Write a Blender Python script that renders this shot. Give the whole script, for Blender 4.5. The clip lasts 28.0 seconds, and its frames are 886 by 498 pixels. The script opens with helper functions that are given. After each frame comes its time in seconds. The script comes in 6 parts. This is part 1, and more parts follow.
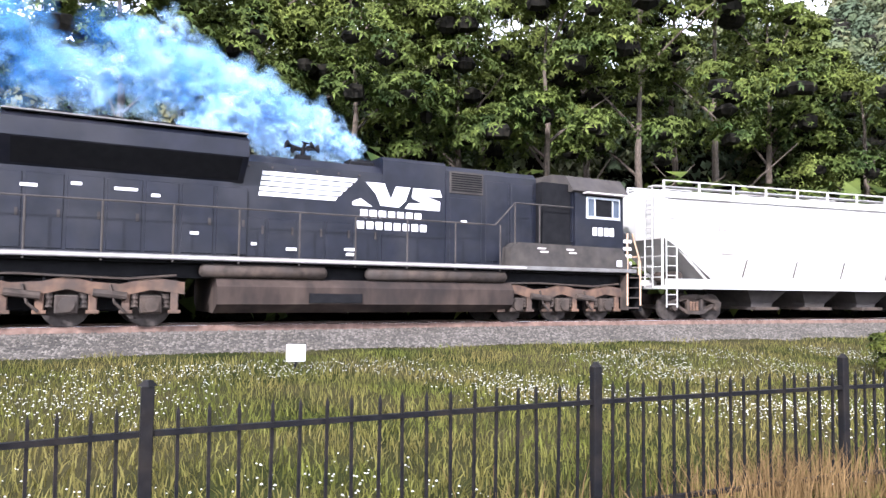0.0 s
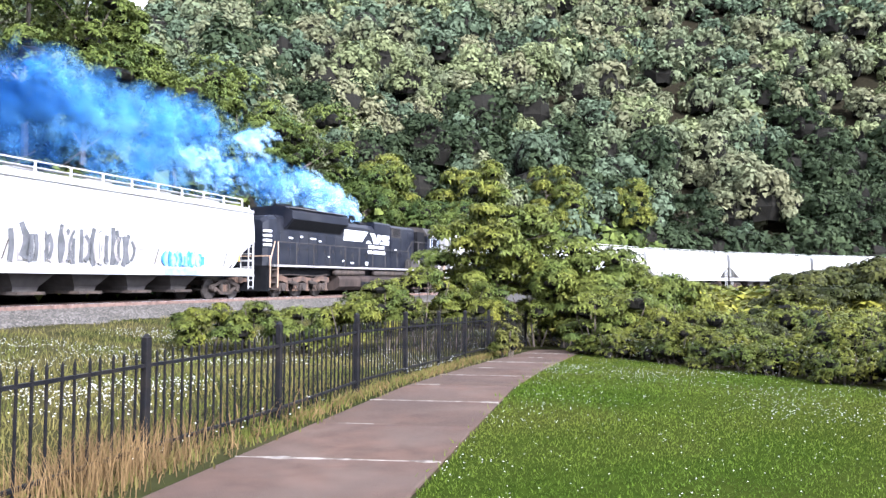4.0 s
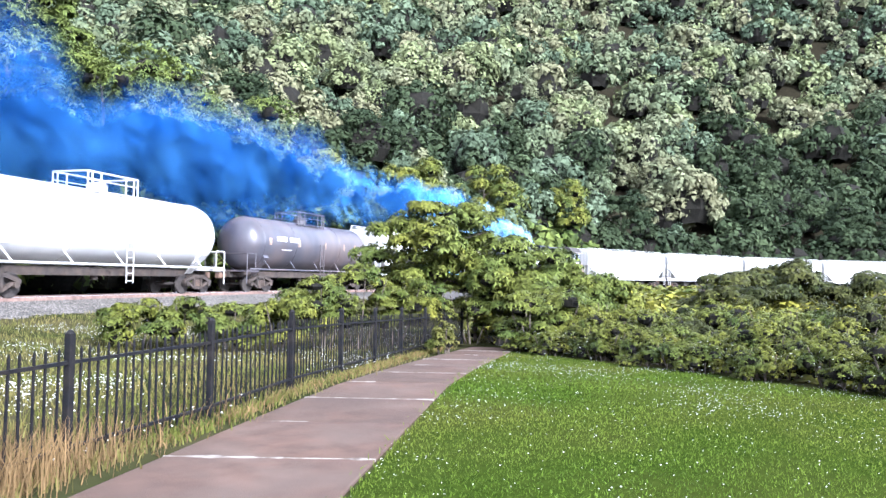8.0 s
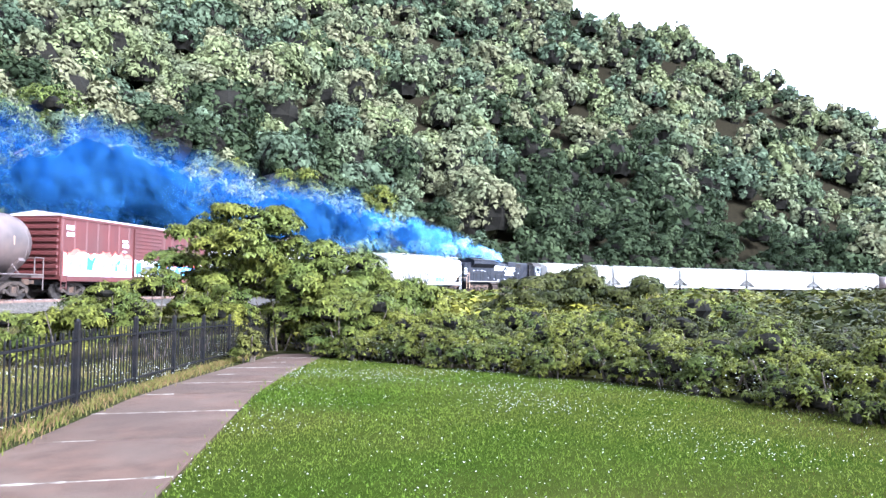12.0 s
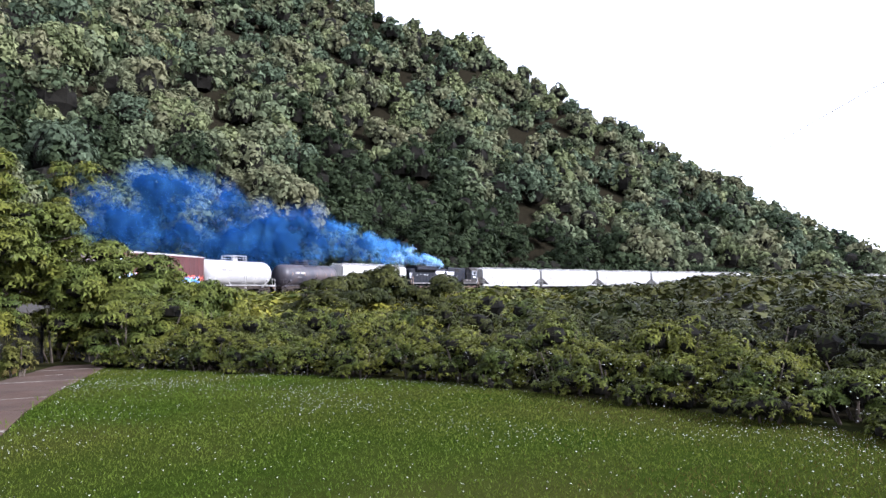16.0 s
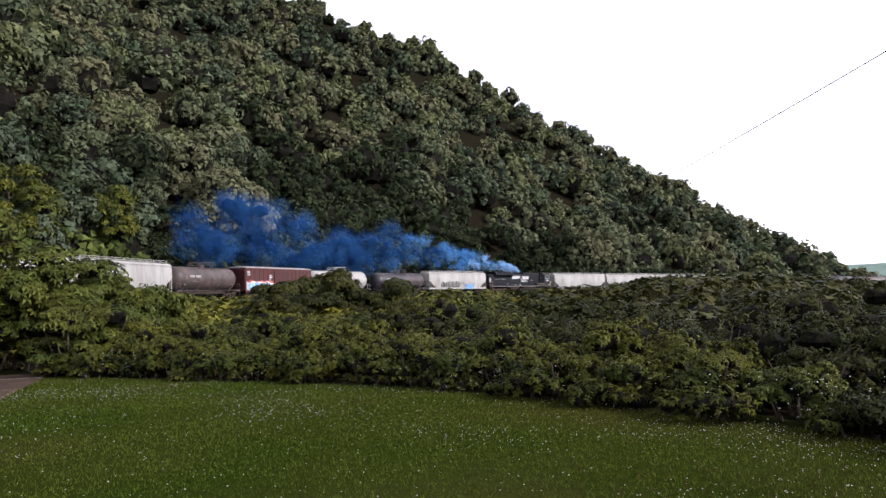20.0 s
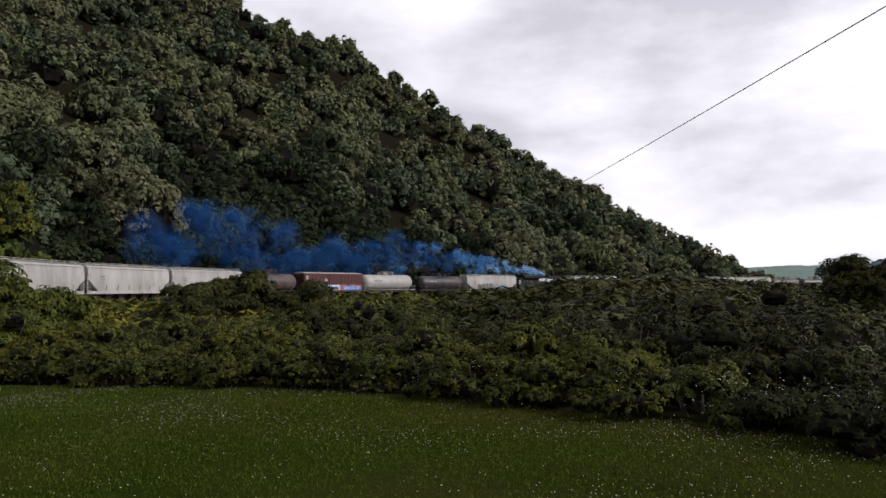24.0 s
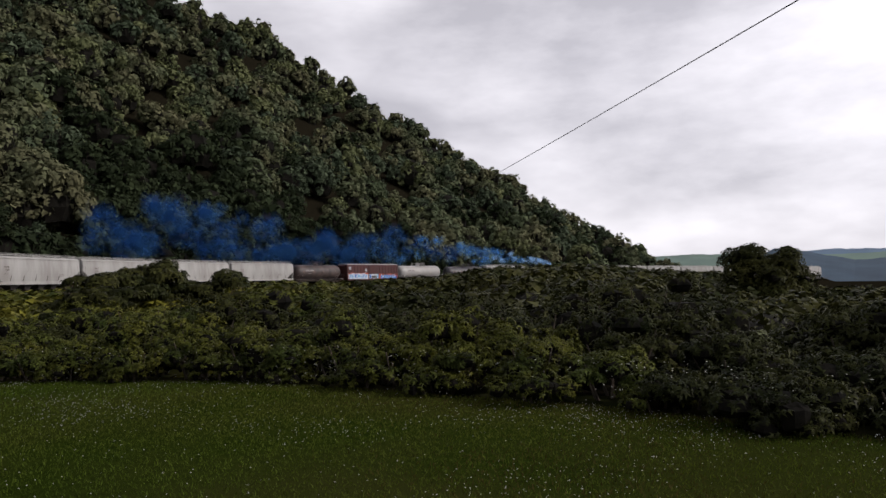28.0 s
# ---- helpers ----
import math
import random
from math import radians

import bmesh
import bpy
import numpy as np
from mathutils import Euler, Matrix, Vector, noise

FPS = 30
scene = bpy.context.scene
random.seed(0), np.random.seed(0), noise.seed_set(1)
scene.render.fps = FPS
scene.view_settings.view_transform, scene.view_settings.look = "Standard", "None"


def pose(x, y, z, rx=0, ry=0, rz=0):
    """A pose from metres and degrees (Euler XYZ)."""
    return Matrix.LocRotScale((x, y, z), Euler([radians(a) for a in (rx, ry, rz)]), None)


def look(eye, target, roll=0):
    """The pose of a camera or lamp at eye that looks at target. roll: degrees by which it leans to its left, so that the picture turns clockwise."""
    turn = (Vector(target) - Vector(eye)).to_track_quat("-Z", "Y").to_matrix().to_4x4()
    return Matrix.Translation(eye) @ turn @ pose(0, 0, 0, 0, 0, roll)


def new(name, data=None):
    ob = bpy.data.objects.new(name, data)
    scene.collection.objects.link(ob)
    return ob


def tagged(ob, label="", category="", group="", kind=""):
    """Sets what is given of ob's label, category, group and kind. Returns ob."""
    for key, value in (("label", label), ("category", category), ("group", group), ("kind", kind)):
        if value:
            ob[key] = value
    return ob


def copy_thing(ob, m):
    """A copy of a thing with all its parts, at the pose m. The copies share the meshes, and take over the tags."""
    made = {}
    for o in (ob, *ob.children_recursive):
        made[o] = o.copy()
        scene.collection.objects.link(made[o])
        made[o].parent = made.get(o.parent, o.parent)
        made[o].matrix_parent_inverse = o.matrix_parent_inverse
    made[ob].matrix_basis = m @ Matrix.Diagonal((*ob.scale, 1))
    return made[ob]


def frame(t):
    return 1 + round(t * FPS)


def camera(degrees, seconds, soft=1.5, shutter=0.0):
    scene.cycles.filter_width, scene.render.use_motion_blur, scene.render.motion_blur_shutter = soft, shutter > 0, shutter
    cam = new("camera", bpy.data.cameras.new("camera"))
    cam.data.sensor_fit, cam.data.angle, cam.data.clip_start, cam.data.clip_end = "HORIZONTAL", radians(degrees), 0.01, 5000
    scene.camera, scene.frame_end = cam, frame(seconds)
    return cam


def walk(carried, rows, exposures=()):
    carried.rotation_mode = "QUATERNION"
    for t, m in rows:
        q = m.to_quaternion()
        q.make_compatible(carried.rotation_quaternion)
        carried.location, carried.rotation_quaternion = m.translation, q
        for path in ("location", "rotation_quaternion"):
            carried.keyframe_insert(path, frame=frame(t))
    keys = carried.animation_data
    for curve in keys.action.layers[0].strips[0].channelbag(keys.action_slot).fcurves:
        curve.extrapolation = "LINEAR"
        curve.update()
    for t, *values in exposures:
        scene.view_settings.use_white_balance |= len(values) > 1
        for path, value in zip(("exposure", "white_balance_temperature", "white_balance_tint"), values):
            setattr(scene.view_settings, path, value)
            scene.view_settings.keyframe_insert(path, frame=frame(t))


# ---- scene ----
# One visitor's camera pans from a passing train round to the far side of a railway curve.
EYE = 1.6
cam = camera(62.2, 28.0, soft=1.5)
ROWS = [  # seconds, yaw, pitch, roll
    (0.0, -0.00, 3.28, -0.66),
    (0.5, -16.18, 2.07, -0.49),
    (1.0, -27.81, 1.94, -0.70),
    (1.5, -33.55, 1.89, -1.02),
    (2.0, -37.38, 2.19, -1.01),
    (2.5, -41.33, 2.66, -0.63),
    (3.0, -45.62, 2.76, -0.35),
    (3.5, -48.15, 2.59, -0.41),
    (4.0, -50.31, 2.46, -0.30),
    (4.5, -53.64, 2.33, -0.18),
    (6.5, -55.22, 2.42, -0.72),
    (7.0, -55.22, 2.42, -0.78),
    (7.5, -55.24, 2.43, -0.82),
    (8.0, -55.20, 2.30, -0.89),
    (8.5, -55.22, 2.60, -0.38),
    (9.0, -54.71, 2.54, -0.51),
    (9.5, -54.34, 2.44, -0.66),
    (10.0, -54.54, 2.45, -0.82),
    (10.5, -60.59, 2.51, -0.22),
    (11.0, -66.33, 2.66, -0.25),
    (11.5, -67.68, 2.75, -0.56),
    (12.0, -69.99, 2.89, -0.60),
    (12.5, -72.19, 3.04, -0.62),
    (14.5, -79.16, 2.90, -0.16),
    (15.0, -81.27, 2.86, 0.16),
    (15.5, -84.03, 2.89, 0.17),
    (16.0, -85.26, 2.96, 0.31),
    (16.5, -86.24, 3.02, 0.56),
    (17.0, -87.05, 2.96, 0.63),
    (17.5, -87.65, 2.79, 0.60),
    (18.0, -87.48, 2.86, 0.51),
    (18.5, -87.77, 2.86, 0.56),
    (19.0, -88.37, 3.09, 0.51),
    (19.5, -88.72, 3.15, 0.60),
    (20.0, -88.95, 3.19, 0.78),
    (20.5, -89.11, 3.34, 0.72),
    (22.5, -92.40, 3.40, 0.69),
    (23.0, -93.86, 3.19, 0.82),
    (23.5, -94.41, 3.23, 0.76),
    (24.0, -95.28, 3.23, 0.81),
    (24.5, -97.00, 3.09, 0.86),
    (25.0, -98.97, 2.84, 0.95),
    (25.5, -99.98, 2.74, 0.99),
    (26.0, -100.81, 2.67, 0.98),
    (26.5, -100.89, 2.65, 0.97),
    (27.0, -101.23, 2.50, 0.96),
    (27.5, -101.49, 2.30, 1.11),
    (28.0, -101.68, 2.28, 1.06),
]
EXPOSURES = [(0.0, 1.25, 5600, 20), (4.0, 1.45, 5350, 18), (10.0, 1.8, 5100, 16), (12.5, 1.8, 5050, 16), (14.5, 1.25, 5200, 18), (17.0, 0.25, 5550, 20), (20.0, -0.4, 5950, 20), (24.0, -1.25, 6200, 18), (28.0, -1.5, 6250, 18)]
walk(cam, [(t, pose(0, 0, EYE, 90 + pitch, roll, yaw)) for t, yaw, pitch, roll in ROWS], EXPOSURES)

# ---- sky and sun: bright broken overcast, the sun low in the south-west ----
SUN_AZ, SUN_EL = radians(200), radians(30)
world = bpy.data.worlds.new("world")
scene.world = world
world.use_nodes = True
wn, wl = world.node_tree.nodes, world.node_tree.links
wn.clear()
scene.cycles.transparent_max_bounces = 32
sky = wn.new("ShaderNodeTexSky")
sky.sky_type, sky.sun_disc, sky.sun_elevation, sky.sun_rotation = "NISHITA", False, SUN_EL, SUN_AZ
sky.air_density, sky.dust_density = 1.0, 2.0
wcoord, wmap = wn.new("ShaderNodeTexCoord"), wn.new("ShaderNodeMapping")
wmap.inputs["Scale"].default_value = (1.0, 1.0, 2.6)
cloud, cramp = wn.new("ShaderNodeTexNoise"), wn.new("ShaderNodeValToRGB")
cloud.inputs["Scale"].default_value, cloud.inputs["Detail"].default_value, cloud.inputs["Roughness"].default_value = 2.6, 6.0, 0.55
cramp.color_ramp.elements[0].position, cramp.color_ramp.elements[0].color = 0.36, (11.3, 11.2, 11.3, 1)
cramp.color_ramp.elements[1].position, cramp.color_ramp.elements[1].color = 0.62, (19.6, 19.4, 19.0, 1)
wmix, wback, wout = wn.new("ShaderNodeMixRGB"), wn.new("ShaderNodeBackground"), wn.new("ShaderNodeOutputWorld")
wmix.inputs[0].default_value = 0.86
wback.inputs["Strength"].default_value = 0.15
wl.new(wcoord.outputs["Generated"], wmap.inputs["Vector"])
wl.new(wmap.outputs["Vector"], cloud.inputs["Vector"])
wl.new(cloud.outputs["Fac"], cramp.inputs["Fac"])
wl.new(sky.outputs["Color"], wmix.inputs[1])
# clouds are brighter on the sun's side and thin out overhead
wdot, wgain, wglow = wn.new("ShaderNodeVectorMath"), wn.new("ShaderNodeMath"), wn.new("ShaderNodeVectorMath")
wdot.operation, wgain.operation, wglow.operation = "DOT_PRODUCT", "MULTIPLY_ADD", "SCALE"
wdot.inputs[1].default_value = (math.sin(SUN_AZ) * math.cos(SUN_EL), math.cos(SUN_AZ) * math.cos(SUN_EL), math.sin(SUN_EL))
wgain.inputs[1].default_value, wgain.inputs[2].default_value = 0.25, 1.06
wl.new(wcoord.outputs["Generated"], wdot.inputs[0])
wl.new(wdot.outputs["Value"], wgain.inputs[0])
wl.new(cramp.outputs["Color"], wglow.inputs[0])
wl.new(wgain.outputs[0], wglow.inputs["Scale"])
wsep, wrise = wn.new("ShaderNodeSeparateXYZ"), wn.new("ShaderNodeMapRange")
wrise.interpolation_type = "SMOOTHSTEP"
wrise.inputs["From Min"].default_value, wrise.inputs["From Max"].default_value = 0.25, 0.85
wrise.inputs["To Min"].default_value, wrise.inputs["To Max"].default_value = 1.0, 0.28
wlow = wn.new("ShaderNodeVectorMath")
wlow.operation = "SCALE"
wl.new(wcoord.outputs["Generated"], wsep.inputs[0])
wl.new(wsep.outputs["Z"], wrise.inputs["Value"])
wl.new(wglow.outputs["Vector"], wlow.inputs[0])
wl.new(wrise.outputs["Result"], wlow.inputs["Scale"])
wl.new(wlow.outputs["Vector"], wmix.inputs[2])
wl.new(wmix.outputs[0], wback.inputs["Color"])
wl.new(wback.outputs[0], wout.inputs["Surface"])
sun = new("sun", bpy.data.lights.new("sun", "SUN"))
sun.data.energy, sun.data.angle, sun.data.color = 5.0, radians(2.5), (1.0, 0.94, 0.83)
sun.matrix_world = look((0, 0, 60), Vector((0, 0, 60)) - Vector((math.sin(SUN_AZ) * math.cos(SUN_EL), math.cos(SUN_AZ) * math.cos(SUN_EL), math.sin(SUN_EL))))


# ---- materials ----
def material(name, base, dark=None, scale=6.0, detail=5.0, rough=0.7, metal=0.0, bump=0.0, bump_scale=None, spread=(0.35, 0.7), grime=None, grime_scale=0.6, grime_amount=0.5, random=0.0, island=0.0, leaf=0.0, thin=0.0, coat=0.0, spec=0.5, hue=None, hue_scale=0.1, stretch=(1, 1, 1), world_space=False):
    """A surface with grain at one scale and grime or a second hue at another."""
    m = bpy.data.materials.new(name)
    m.use_nodes = True
    n, l = m.node_tree.nodes, m.node_tree.links
    bsdf = n["Principled BSDF"]
    out = n["Material Output"]
    coord = n.new("ShaderNodeNewGeometry").outputs["Position"] if world_space else n.new("ShaderNodeTexCoord").outputs["Object"]
    mp = n.new("ShaderNodeMapping")
    mp.inputs["Scale"].default_value = stretch
    l.new(coord, mp.inputs["Vector"])
    vec = mp.outputs["Vector"]
    tex, ramp = n.new("ShaderNodeTexNoise"), n.new("ShaderNodeValToRGB")
    tex.inputs["Scale"].default_value, tex.inputs["Detail"].default_value = scale, detail
    l.new(vec, tex.inputs["Vector"])
    l.new(tex.outputs["Fac"], ramp.inputs["Fac"])
    ramp.color_ramp.elements[0].position, ramp.color_ramp.elements[1].position = spread
    ramp.color_ramp.elements[0].color = (*(dark or tuple(c * 0.75 for c in base)), 1)
    ramp.color_ramp.elements[1].color = (*base, 1)
    colour = ramp.outputs["Color"]

    def blend(colour, other, size, amount, lo=0.45, hi=0.65):
        t, r, mx = n.new("ShaderNodeTexNoise"), n.new("ShaderNodeValToRGB"), n.new("ShaderNodeMixRGB")
        t.inputs["Scale"].default_value, t.inputs["Detail"].default_value = size, 6.0
        l.new(vec, t.inputs["Vector"])
        l.new(t.outputs["Fac"], r.inputs["Fac"])
        r.color_ramp.elements[0].position, r.color_ramp.elements[1].position = lo, hi
        r.color_ramp.elements[1].color = (amount, amount, amount, 1)
        l.new(r.outputs["Color"], mx.inputs[0])
        l.new(colour, mx.inputs[1])
        mx.inputs[2].default_value = (*other, 1)
        return mx.outputs[0]
    if grime:
        colour = blend(colour, grime, grime_scale, grime_amount)
    if hue:
        colour = blend(colour, hue, hue_scale, 0.85, 0.4, 0.62)
    if random or island:
        src = n.new("ShaderNodeObjectInfo").outputs["Random"] if random else n.new("ShaderNodeNewGeometry").outputs["Random Per Island"]
        amount = random or island
        mr, hs = n.new("ShaderNodeMapRange"), n.new("ShaderNodeHueSaturation")
        mr.inputs["To Min"].default_value, mr.inputs["To Max"].default_value = 1 - amount, 1 + amount
        l.new(src, mr.inputs["Value"])
        l.new(mr.outputs["Result"], hs.inputs["Value"])
        l.new(colour, hs.inputs["Color"])
        colour = hs.outputs["Color"]
    l.new(colour, bsdf.inputs["Base Color"])
    bsdf.inputs["Roughness"].default_value, bsdf.inputs["Metallic"].default_value = rough, metal
    bsdf.inputs["Coat Weight"].default_value = coat
    bsdf.inputs["Specular IOR Level"].default_value = spec
    if bump:
        bt, bp = n.new("ShaderNodeTexNoise"), n.new("ShaderNodeBump")
        bt.inputs["Scale"].default_value, bt.inputs["Detail"].default_value = bump_scale or scale * 3, 4.0
        l.new(vec, bt.inputs["Vector"])
        l.new(bt.outputs["Fac"], bp.inputs["Height"])
        bp.inputs["Strength"].default_value, bp.inputs["Distance"].default_value = bump, 0.02
        l.new(bp.outputs["Normal"], bsdf.inputs["Normal"])
    if leaf:
        tr, mix = n.new("ShaderNodeBsdfTranslucent"), n.new("ShaderNodeMixShader")
        l.new(colour, tr.inputs["Color"])
        mix.inputs[0].default_value = leaf
        l.new(bsdf.outputs[0], mix.inputs[1])
        l.new(tr.outputs[0], mix.inputs[2])
        l.new(mix.outputs[0], out.inputs["Surface"])
        if thin:
            clear, veil = n.new("ShaderNodeBsdfTransparent"), n.new("ShaderNodeMixShader")
            dens, rim = n.new("ShaderNodeAttribute"), n.new("ShaderNodeMath")
            dens.attribute_name, rim.operation, rim.inputs[1].default_value = "wisp", "MULTIPLY", thin
            l.new(dens.outputs["Fac"], rim.inputs[0])
            l.new(rim.outputs[0], veil.inputs[0])
            l.new(clear.outputs[0], veil.inputs[1])
            l.new(mix.outputs[0], veil.inputs[2])
            l.new(veil.outputs[0], out.inputs["Surface"])
        bsdf.inputs["Specular IOR Level"].default_value = 0.06
    return m


